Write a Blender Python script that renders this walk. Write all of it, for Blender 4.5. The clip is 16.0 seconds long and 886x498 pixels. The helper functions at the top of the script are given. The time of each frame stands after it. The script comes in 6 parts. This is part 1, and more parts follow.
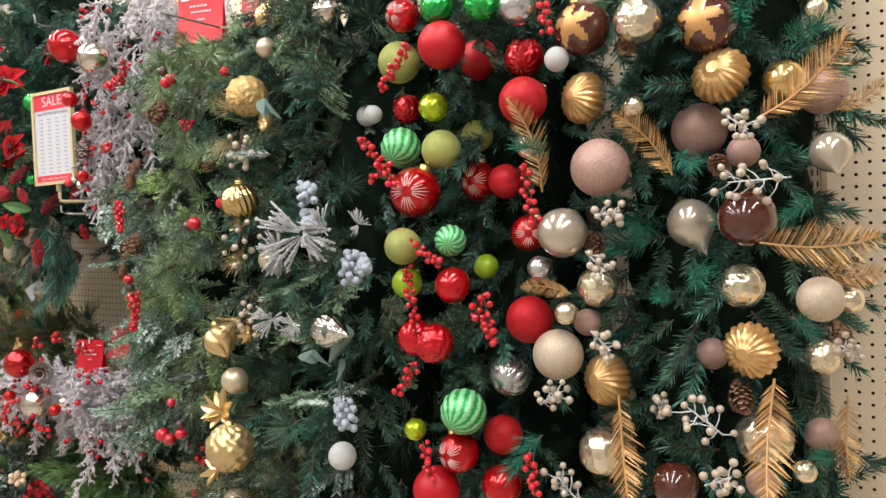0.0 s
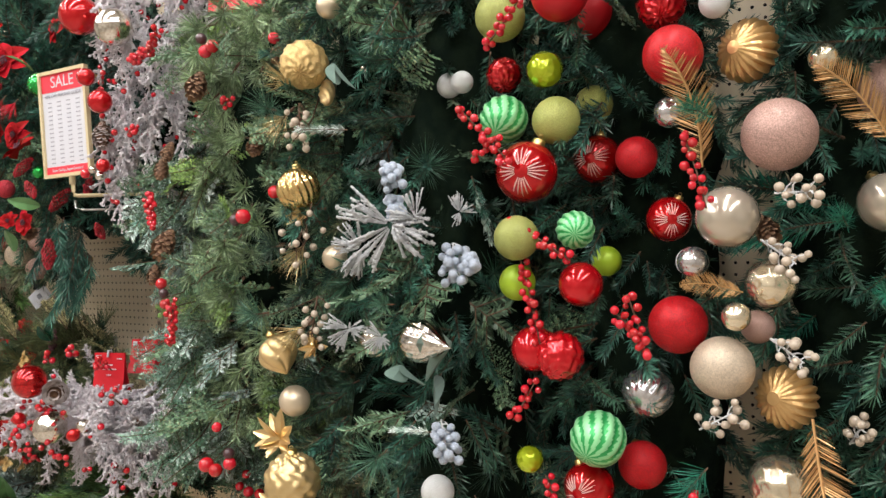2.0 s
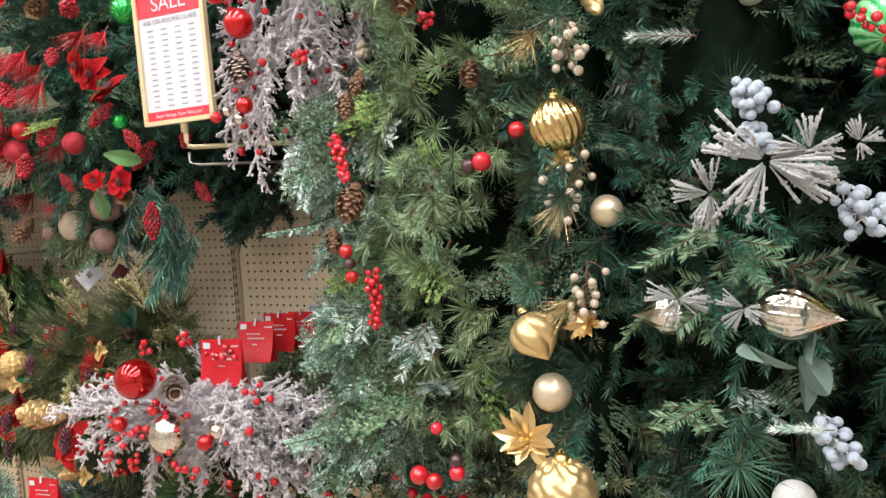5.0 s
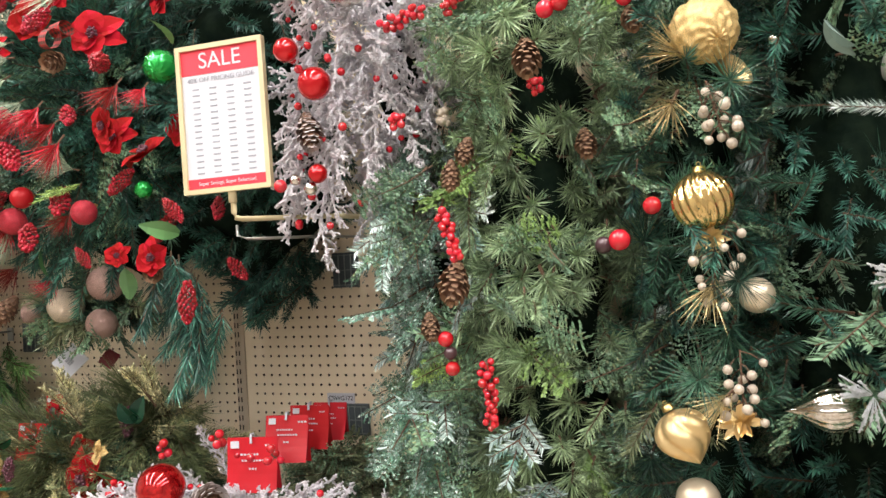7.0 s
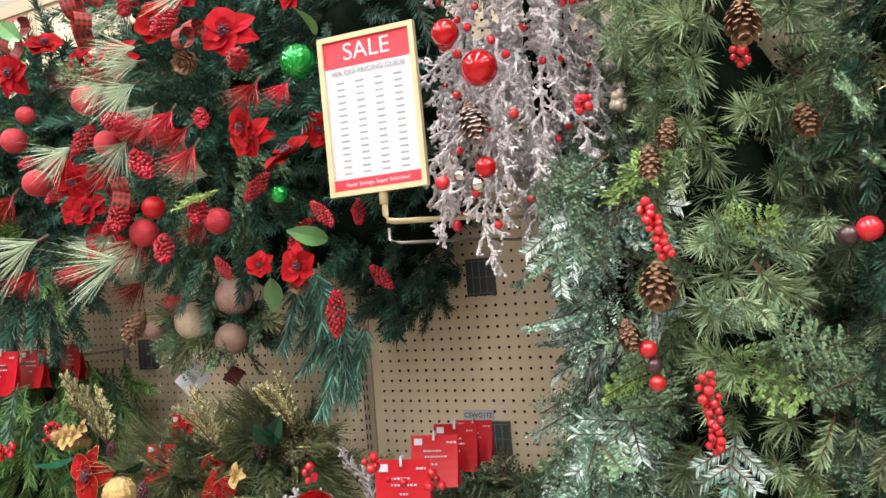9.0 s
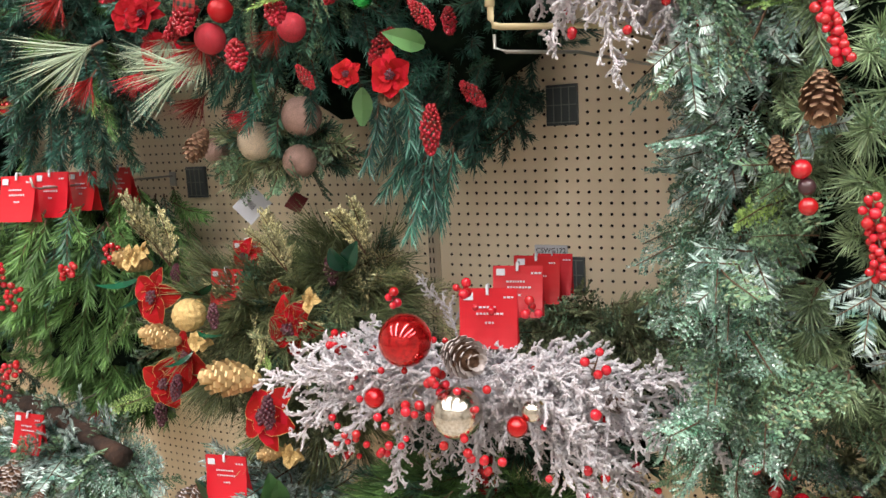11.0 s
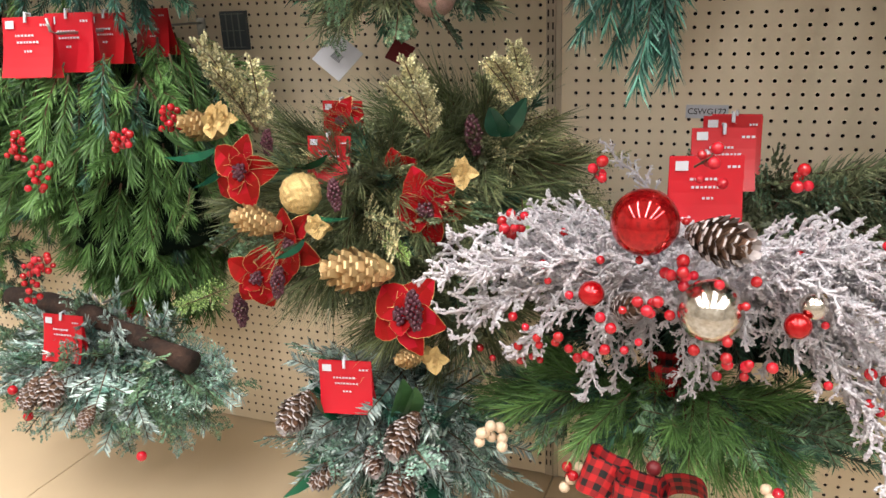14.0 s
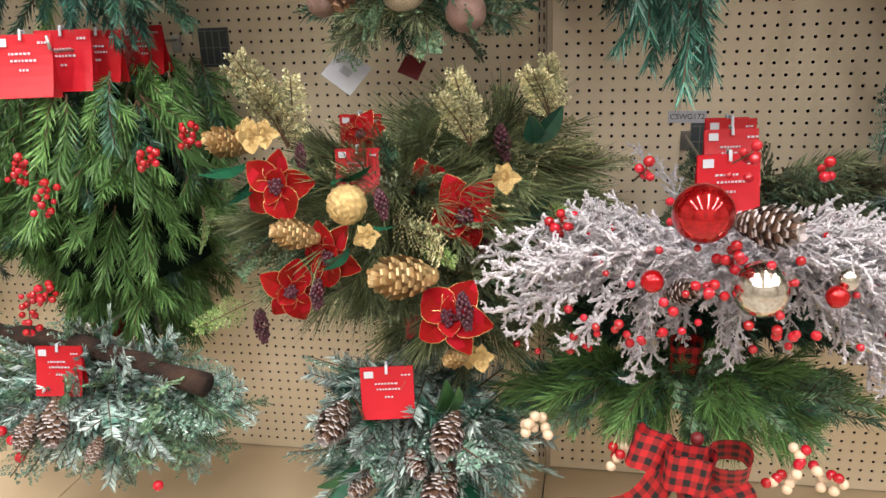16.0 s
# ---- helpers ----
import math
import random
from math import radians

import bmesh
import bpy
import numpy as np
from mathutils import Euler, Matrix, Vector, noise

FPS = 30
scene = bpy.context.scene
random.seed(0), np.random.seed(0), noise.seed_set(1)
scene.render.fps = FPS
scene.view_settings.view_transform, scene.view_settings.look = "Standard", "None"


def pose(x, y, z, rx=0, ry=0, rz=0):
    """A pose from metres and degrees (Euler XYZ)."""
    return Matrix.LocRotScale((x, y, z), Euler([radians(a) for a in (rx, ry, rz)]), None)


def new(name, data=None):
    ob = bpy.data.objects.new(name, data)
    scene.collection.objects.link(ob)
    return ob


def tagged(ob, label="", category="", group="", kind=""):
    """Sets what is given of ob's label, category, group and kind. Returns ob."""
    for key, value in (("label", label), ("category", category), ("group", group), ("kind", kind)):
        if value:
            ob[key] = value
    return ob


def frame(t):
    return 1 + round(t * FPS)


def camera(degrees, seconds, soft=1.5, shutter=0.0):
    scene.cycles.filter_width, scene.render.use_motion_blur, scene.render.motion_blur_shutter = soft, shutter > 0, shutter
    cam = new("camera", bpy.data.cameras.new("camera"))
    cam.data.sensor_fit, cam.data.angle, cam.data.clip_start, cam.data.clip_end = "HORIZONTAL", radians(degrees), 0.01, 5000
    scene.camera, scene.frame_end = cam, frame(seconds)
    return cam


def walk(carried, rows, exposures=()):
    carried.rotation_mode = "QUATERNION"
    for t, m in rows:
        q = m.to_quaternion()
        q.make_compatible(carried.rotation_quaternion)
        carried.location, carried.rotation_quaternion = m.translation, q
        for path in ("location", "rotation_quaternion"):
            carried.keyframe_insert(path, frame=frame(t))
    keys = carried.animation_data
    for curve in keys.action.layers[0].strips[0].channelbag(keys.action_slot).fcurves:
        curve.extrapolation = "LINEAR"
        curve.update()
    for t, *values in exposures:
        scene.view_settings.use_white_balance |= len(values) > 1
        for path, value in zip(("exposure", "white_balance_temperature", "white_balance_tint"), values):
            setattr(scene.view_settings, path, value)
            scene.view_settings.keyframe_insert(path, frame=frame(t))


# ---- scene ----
cam = camera(59.8, 16.0)
METRES, EYE, TILT, LEAN, TURN = 2.75, 1.40, 0.0, 0.0, 34.8
ROWS = [
    (0.0, 0.0, 0.0, 0.0, -0.04, -1.51, 1.66),
    (0.5, -0.022, 0.0165, -0.0015, -0.17, -1.31, 2.23),
    (1.0, -0.0474, 0.0543, -0.0002, -0.44, -1.04, 3.33),
    (1.5, -0.0655, 0.0852, 0.0004, -0.89, -0.97, 3.32),
    (2.0, -0.0815, 0.1019, -0.0028, -1.09, -1.72, 2.6),
    (2.5, -0.1154, 0.1213, -0.0017, -2.19, -2.63, 2.64),
    (3.0, -0.1613, 0.1369, -0.0001, -3.92, -3.59, 3.08),
    (3.5, -0.2005, 0.1483, -0.0022, -5.07, -4.32, 2.73),
    (4.0, -0.225, 0.1766, -0.0051, -5.22, -4.55, 3.19),
    (6.5, -0.3861, 0.3022, 0.0007, -10.66, -2.92, 4.09),
    (7.0, -0.4012, 0.3076, 0.0058, -12.66, 0.82, 3.37),
    (7.5, -0.4114, 0.3102, 0.0085, -12.84, 2.89, 3.32),
    (8.0, -0.429, 0.3232, 0.0101, -11.2, 3.76, 4.04),
    (8.5, -0.4453, 0.3469, 0.0096, -9.11, 3.61, 4.44),
    (9.0, -0.4579, 0.3707, 0.0051, -7.97, 2.04, 4.67),
    (9.5, -0.4677, 0.3841, -0.0009, -6.86, -0.73, 4.0),
    (10.0, -0.4727, 0.3908, -0.0071, -5.82, -3.79, 2.94),
    (12.5, -0.5954, 0.4663, -0.0223, -9.97, -14.27, 2.5),
    (13.0, -0.6134, 0.4913, -0.0259, -10.81, -15.79, 2.6),
    (13.5, -0.6356, 0.5215, -0.028, -12.31, -17.06, 2.81),
    (14.0, -0.6542, 0.5442, -0.0304, -13.5, -18.39, 2.24),
    (14.5, -0.6692, 0.556, -0.0322, -18.17, -19.32, 2.09),
    (15.0, -0.7047, 0.5624, -0.0349, -24.17, -20.39, 2.6),
    (15.5, -0.7405, 0.5624, -0.0325, -25.69, -20.24, 2.43),
    (16.0, -0.7662, 0.5577, -0.0266, -23.92, -17.61, 2.18),
]
walk(cam, [(t, pose(0, 0, EYE, TILT, LEAN, TURN) @ pose(METRES * x, METRES * y, METRES * z, 90 + pitch, roll, yaw)) for t, x, y, z, yaw, pitch, roll in ROWS],
     exposures=[(0.0, -0.36), (4.0, -0.14), (6.5, 0.05), (10.0, 0.02), (12.5, -0.02), (16.0, -0.02)])

# ---- world and lights ----
world = bpy.data.worlds.new("store")
scene.world = world
world.use_nodes = True
world.node_tree.nodes["Background"].inputs[0].default_value = (0.9, 0.95, 1.0, 1)
world.node_tree.nodes["Background"].inputs[1].default_value = 0.3
CEILING = 3.7
STRIPS = [(-4.9, -0.85), (-3.4, -0.85), (-1.9, -0.85), (-0.4, -0.85), (1.1, -0.85)]
for sx, sy in STRIPS:
    lamp = bpy.data.lights.new("strip_light", "AREA")
    lamp.shape, lamp.size, lamp.size_y, lamp.energy, lamp.color = "RECTANGLE", 0.14, 4.3, 98, (1.0, 0.965, 0.955)
    new("strip_lamp", lamp).matrix_world = pose(sx, sy, CEILING - 0.13)


# ---- materials ----
def material(name, color, rough=0.5, metal=0.0, vary=0.0, island=0.0, noise_scale=0.0, noise_mix=0.0, color2=None, bump=0.0, bump_scale=60.0,
             glitter=0.0, glitter_scale=900.0, spec=0.5, emit=0.0, transmit=0.0, coat=0.0, translucent=0.0):
    m = bpy.data.materials.new(name)
    m.use_nodes = True
    nt = m.node_tree
    n, l = nt.nodes, nt.links
    b = n["Principled BSDF"]
    b.inputs["Roughness"].default_value, b.inputs["Metallic"].default_value = rough, metal
    b.inputs["Base Color"].default_value = (*color, 1)
    b.inputs["Coat Weight"].default_value = coat
    b.inputs["Specular IOR Level"].default_value = spec
    b.inputs["Coat Roughness"].default_value = 0.08
    b.inputs["Transmission Weight"].default_value = transmit
    if emit:
        b.inputs["Emission Color"].default_value, b.inputs["Emission Strength"].default_value = (*color, 1), emit
    coords = n.new("ShaderNodeTexCoord")
    rgb = n.new("ShaderNodeRGB")
    rgb.outputs[0].default_value = (*color, 1)
    out = rgb.outputs[0]
    if color2:
        tex = n.new("ShaderNodeTexNoise")
        tex.inputs["Scale"].default_value, tex.inputs["Detail"].default_value = noise_scale, 5
        l.new(coords.outputs["Object"], tex.inputs["Vector"])
        ramp = n.new("ShaderNodeValToRGB")
        ramp.color_ramp.elements[0].position, ramp.color_ramp.elements[1].position = 0.5 - noise_mix, 0.5 + noise_mix
        l.new(tex.outputs["Fac"], ramp.inputs[0])
        mix = n.new("ShaderNodeMix")
        mix.data_type = "RGBA"
        l.new(ramp.outputs[0], mix.inputs[0]), l.new(out, mix.inputs[6])
        mix.inputs[7].default_value = (*color2, 1)
        out = mix.outputs[2]
    for amount, source in ((vary, "ShaderNodeObjectInfo"), (island, "ShaderNodeNewGeometry")):
        if amount:
            info, hsv, mr = n.new(source), n.new("ShaderNodeHueSaturation"), n.new("ShaderNodeMapRange")
            mr.inputs[3].default_value, mr.inputs[4].default_value = 1 - amount, 1 + amount
            l.new(info.outputs["Random" if source == "ShaderNodeObjectInfo" else "Random Per Island"], mr.inputs[0])
            l.new(mr.outputs[0], hsv.inputs["Value"]), l.new(out, hsv.inputs["Color"])
            mh = n.new("ShaderNodeMapRange")
            mh.inputs[3].default_value, mh.inputs[4].default_value = 0.5 + 0.012 * amount, 0.5 - 0.012 * amount
            l.new(mr.inputs[0].links[0].from_socket, mh.inputs[0]), l.new(mh.outputs[0], hsv.inputs["Hue"])
            out = hsv.outputs[0]
    height = None
    if glitter:
        vor = n.new("ShaderNodeTexVoronoi")
        vor.inputs["Scale"].default_value = glitter_scale
        l.new(coords.outputs["Object"], vor.inputs["Vector"])
        sep, gt = n.new("ShaderNodeSeparateColor"), n.new("ShaderNodeMapRange")
        l.new(vor.outputs["Color"], sep.inputs[0])
        gt.inputs[1].default_value, gt.inputs[2].default_value, gt.inputs[3].default_value, gt.inputs[4].default_value = 0.0, 1.0, 1 - glitter, 1 + glitter
        l.new(sep.outputs[0], gt.inputs[0])
        hsv = n.new("ShaderNodeHueSaturation")
        l.new(gt.outputs[0], hsv.inputs["Value"]), l.new(out, hsv.inputs["Color"])
        out = hsv.outputs[0]
        height, bump = sep.outputs[1], bump or 0.5
    l.new(out, b.inputs["Base Color"])
    if bump:
        bm = n.new("ShaderNodeBump")
        bm.inputs["Strength"].default_value, bm.inputs["Distance"].default_value = bump, 0.004
        if height is None:
            tex = n.new("ShaderNodeTexNoise")
            tex.inputs["Scale"].default_value, tex.inputs["Detail"].default_value = bump_scale, 4
            l.new(coords.outputs["Object"], tex.inputs["Vector"])
            height = tex.outputs["Fac"]
        l.new(height, bm.inputs["Height"]), l.new(bm.outputs[0], b.inputs["Normal"])
    return m


def foliage(name, color, vary=0.5, island=0.5, rough=0.45, color2=None, noise_scale=14, noise_mix=0.12):
    return material(name, color, rough - 0.05, spec=0.42, vary=vary, island=island, color2=color2, noise_scale=noise_scale, noise_mix=noise_mix)


MAT = {
    "pine": foliage("dark_pine", (0.046, 0.115, 0.076), island=0.65),
    "teal": foliage("blue_pine", (0.040, 0.122, 0.092), island=0.65),
    "emerald": foliage("emerald_needles", (0.018, 0.15, 0.10)),
    "meadow": foliage("light_pine", (0.25, 0.35, 0.20), vary=0.45),
    "fresh": foliage("fresh_pine", (0.12, 0.245, 0.075), vary=0.4),
    "lime_cedar": foliage("yellow_cedar", (0.22, 0.35, 0.11)),
    "cedar": foliage("cedar", (0.125, 0.215, 0.13)),
    "olive_cedar": foliage("olive_cedar", (0.20, 0.235, 0.13)),
    "frost_fir": foliage("frosted_fir", (0.10, 0.22, 0.18), color2=(0.50, 0.58, 0.56)),
    "frost_cedar": foliage("frosted_cedar", (0.08, 0.20, 0.13), color2=(0.28, 0.40, 0.34)),
    "snow_needle": foliage("snowy_needles", (0.25, 0.36, 0.31), color2=(0.75, 0.8, 0.8)),
    "sage": foliage("sage_leaf", (0.15, 0.22, 0.19), island=0.1),
    "green_leaf": foliage("green_leaf", (0.07, 0.17, 0.06), island=0.15, rough=0.35),
    "dark_leaf": foliage("dark_leaf", (0.01, 0.07, 0.035), island=0.15, rough=0.3),
    "golden": foliage("gold_dusted_fir", (0.46, 0.46, 0.24), color2=(0.66, 0.60, 0.36)),
    "olive_pine": foliage("olive_pine", (0.115, 0.155, 0.070), color2=(0.19, 0.21, 0.10)),
    "pale_needle": foliage("pale_needles", (0.33, 0.42, 0.30), island=0.25),
    "gold_needle": material("gold_tipped_needles", (0.50, 0.40, 0.20), 0.3, 0.6, island=0.4),
    # near-black, so the shade between sprigs is put into the colour
    "gapshade": material("gap_shade", (0.004, 0.009, 0.006), 0.9, spec=0.05, color2=(0.008, 0.015, 0.009), noise_scale=30, noise_mix=0.1, bump=0.6, bump_scale=80),
    "twig": material("brown_twig", (0.11, 0.06, 0.035), 0.8, bump=0.4, bump_scale=150),
    "ice": material("iced_twig", (0.86, 0.86, 0.90), 0.3, vary=0.1, color2=(0.62, 0.54, 0.58), noise_scale=60, noise_mix=0.2, bump=0.9, bump_scale=420),
    "white_frost": material("white_frost", (0.72, 0.74, 0.76), 0.5, bump=0.8, bump_scale=380),
    "straw_gold": material("gold_glitter_fern", (0.52, 0.31, 0.13), 0.42, 0.4, vary=0.2, island=0.2),
    "straw_red": foliage("red_straw", (0.36, 0.010, 0.012)),
    "red_berry": material("red_berry", (0.46, 0.010, 0.018), 0.22, vary=0.2, island=0.25, coat=0.4),
    "fuzz_berry": material("red_beaded_berry", (0.32, 0.005, 0.015), 0.4, island=0.4, vary=0.2),
    "dark_berry": material("dark_berry", (0.05, 0.02, 0.025), 0.3, coat=0.3),
    "ice_berry": material("ice_blue_berry", (0.45, 0.52, 0.62), 0.4, island=0.25, glitter=0.25),
    "pearl_berry": material("pearl_berry", (0.46, 0.39, 0.31), 0.3, island=0.15, coat=0.3),
    "cream_berry": material("cream_berry", (0.78, 0.60, 0.42), 0.45, island=0.12),
    "purple_berry": material("purple_berry", (0.09, 0.025, 0.04), 0.4, island=0.3),
    "cone": material("pine_cone", (0.16, 0.085, 0.05), 0.75, island=0.4, vary=0.2),
    "cone_tip": material("pine_cone_tip", (0.27, 0.16, 0.09), 0.75, island=0.3),
    "cone_frost": material("frosted_cone_tip", (0.44, 0.39, 0.38), 0.7, island=0.25),
    "cone_gold": material("gold_cone", (0.58, 0.40, 0.19), 0.42, 0.35, island=0.25),
    "petal": material("red_velvet_petal", (0.33, 0.005, 0.008), 0.75, spec=0.15, island=0.3, vary=0.15, bump=0.3, bump_scale=200),
    "petal_edge": material("gold_petal_edge", (0.75, 0.50, 0.2), 0.35, 0.6),
    "gold_leaf": material("gold_leaf", (0.70, 0.52, 0.26), 0.28, 0.85, vary=0.15),
    "goldm": material("gold_gloss", (0.76, 0.55, 0.24), 0.16, 0.95, vary=0.1),
    "goldsatin": material("satin_gold", (0.64, 0.48, 0.24), 0.36, 0.75, vary=0.1),
    "goldglitter": material("gold_glitter", (0.66, 0.47, 0.20), 0.45, 0.45, glitter=0.45, glitter_scale=70),
    "fan": material("gold_foil", (0.58, 0.37, 0.16), 0.32, 0.75, vary=0.12),
    "mauve": material("mauve_glitter", (0.42, 0.27, 0.23), 0.45, 0.3, glitter=0.5, glitter_scale=60, vary=0.12),
    "champ": material("champagne_glitter", (0.60, 0.50, 0.38), 0.42, 0.35, glitter=0.45, glitter_scale=65, vary=0.1),
    "pearl": material("pearl_gloss", (0.55, 0.49, 0.40), 0.18, 0.6, coat=0.4),
    "satin": material("champagne_satin", (0.62, 0.52, 0.38), 0.33, 0.55),
    "mercury": material("silver_mercury_glass", (0.80, 0.78, 0.74), 0.10, 1.0, color2=(0.55, 0.5, 0.42), noise_scale=7, noise_mix=0.15, bump=0.1, bump_scale=12),
    "champdim": material("champagne_foil", (0.80, 0.72, 0.55), 0.2, 0.9),
    "silver": material("silver_gloss", (0.62, 0.62, 0.64), 0.2, 0.9),
    "brownball": material("chestnut_gloss", (0.075, 0.018, 0.012), 0.12, 0.0, coat=0.8),
    "copper": material("copper_leaf", (0.62, 0.34, 0.13), 0.4, 0.5),
    "redshiny": material("red_gloss", (0.54, 0.005, 0.010), 0.12, 0.6, coat=0.5, vary=0.08),
    "redmerc": material("red_mercury_glass", (0.66, 0.010, 0.014), 0.08, 0.75, color2=(0.30, 0.004, 0.006), noise_scale=6, noise_mix=0.2, coat=0.6),
    "redmatte": material("red_matte", (0.46, 0.006, 0.012), 0.45, 0.15, vary=0.08),
    "redglit": material("red_glitter", (0.48, 0.006, 0.012), 0.4, 0.3, glitter=0.55, glitter_scale=60),
    "pink": material("pink_red_glitter", (0.50, 0.03, 0.05), 0.45, 0.2, glitter=0.5, glitter_scale=55),
    "whiteline": material("white_glitter_line", (0.80, 0.62, 0.58), 0.5, glitter=0.3, glitter_scale=300),
    "olive": material("olive_glitter", (0.33, 0.36, 0.10), 0.45, 0.2, glitter=0.4, glitter_scale=60, vary=0.12),
    "limeg": material("lime_gloss", (0.45, 0.58, 0.02), 0.13, 0.6, coat=0.4),
    "limem": material("lime_matte", (0.36, 0.55, 0.03), 0.4, 0.15),
    "greeng": material("green_gloss", (0.02, 0.42, 0.07), 0.13, 0.65, coat=0.4),
    "stripe1": material("green_satin_stripe", (0.03, 0.34, 0.09), 0.3, 0.35),
    "stripe2": material("pale_green_stripe", (0.25, 0.62, 0.30), 0.35, 0.2),
    "white": material("frosted_white", (0.66, 0.68, 0.68), 0.4, glitter=0.15, glitter_scale=60),
    "cap": material("gold_cap", (0.7, 0.5, 0.2), 0.3, 1.0),
    "tan": material("tan_card", (0.45, 0.30, 0.16), 0.7),
    "redcard": material("red_card", (0.50, 0.008, 0.016), 0.38, vary=0.12, bump=0.05, bump_scale=30),
    "darkcard": material("dark_red_card", (0.16, 0.012, 0.016), 0.5),
    "paper": material("white_paper", (0.57, 0.58, 0.63), 0.55),
    "greybar": material("grey_print", (0.30, 0.31, 0.35), 0.6),
    "cream_frame": material("cream_plastic_frame", (0.60, 0.51, 0.31), 0.4, bump=0.05),
    "signred": material("red_print", (0.72, 0.035, 0.06), 0.5),
    "metal": material("zinc_metal", (0.42, 0.42, 0.40), 0.35, 0.8, bump=0.1, bump_scale=90),
    "slate": material("grey_holder", (0.07, 0.09, 0.10), 0.4, bump=0.05),
    "clear": material("clear_holder", (0.30, 0.34, 0.33), 0.15, 0.2),
    "bark": material("brown_bark", (0.055, 0.028, 0.018), 0.95, color2=(0.02, 0.012, 0.009), noise_scale=25, noise_mix=0.15, bump=1.0, bump_scale=90),
    "peg": material("beige_pegboard", (0.85, 0.73, 0.55), 0.38, color2=(0.81, 0.685, 0.50), noise_scale=1.6, noise_mix=0.25, bump=0.06, bump_scale=300),
    # near-black colour standing in for the shade inside holes and slots
    "pegshade": material("hole_shade", (0.012, 0.009, 0.007), 0.9),
    "pegedge": material("fibreboard_edge", (0.09, 0.06, 0.04), 0.9),
    "upright": material("painted_upright", (0.52, 0.43, 0.32), 0.4, bump=0.04),
    "deck": material("beige_shelf", (0.72, 0.57, 0.38), 0.35, color2=(0.64, 0.50, 0.33), noise_scale=2.2, noise_mix=0.25, bump=0.04, bump_scale=40),
    "floor": material("beige_floor_tile", (0.40, 0.35, 0.29), 0.3, color2=(0.33, 0.29, 0.24), noise_scale=5, noise_mix=0.2),
    "plaster": material("white_wall_paint", (0.42, 0.39, 0.35), 0.7, color2=(0.38, 0.36, 0.31), noise_scale=2, noise_mix=0.3, bump=0.05),
    "ceilingm": material("ceiling_panel", (0.76, 0.75, 0.72), 0.8, color2=(0.70, 0.69, 0.66), noise_scale=6, noise_mix=0.3, bump=0.1, bump_scale=120),
    "diffuser": material("lamp_diffuser", (1.0, 0.97, 0.92), 0.5, emit=2.5),
    "fixture": material("white_fixture", (0.75, 0.75, 0.74), 0.4),
    "black": material("black_thread", (0.02, 0.02, 0.02), 0.7),
}


def plaid_material(name, base, dark, scale):
    m = material(name, base, 0.7, bump=0.2, bump_scale=300)
    nt = m.node_tree
    n, l = nt.nodes, nt.links
    uv, sep = n.new("ShaderNodeTexCoord"), n.new("ShaderNodeSeparateXYZ")
    l.new(uv.outputs["UV"], sep.inputs[0])
    total = None
    for axis in (0, 1):
        s, f, c = n.new("ShaderNodeMath"), n.new("ShaderNodeMath"), n.new("ShaderNodeMath")
        s.operation, f.operation, c.operation = "MULTIPLY", "FRACT", "GREATER_THAN"
        s.inputs[1].default_value, c.inputs[1].default_value = scale, 0.5
        l.new(sep.outputs[axis], s.inputs[0]), l.new(s.outputs[0], f.inputs[0]), l.new(f.outputs[0], c.inputs[0])
        if total is None:
            total = c.outputs[0]
        else:
            add = n.new("ShaderNodeMath")
            l.new(total, add.inputs[0]), l.new(c.outputs[0], add.inputs[1])
            total = add.outputs[0]
    half = n.new("ShaderNodeMath")
    half.operation, half.inputs[1].default_value = "MULTIPLY", 0.5
    l.new(total, half.inputs[0])
    mix = n.new("ShaderNodeMix")
    mix.data_type = "RGBA"
    mix.inputs[6].default_value, mix.inputs[7].default_value = (*base, 1), (*dark, 1)
    l.new(half.outputs[0], mix.inputs[0]), l.new(mix.outputs[2], n["Principled BSDF"].inputs["Base Color"])
    return m


MAT["buffalo"] = plaid_material("buffalo_plaid", (0.52, 0.012, 0.016), (0.012, 0.010, 0.010), 1.0)
MAT["tartan"] = plaid_material("red_tartan", (0.42, 0.02, 0.02), (0.02, 0.03, 0.02), 1.6)


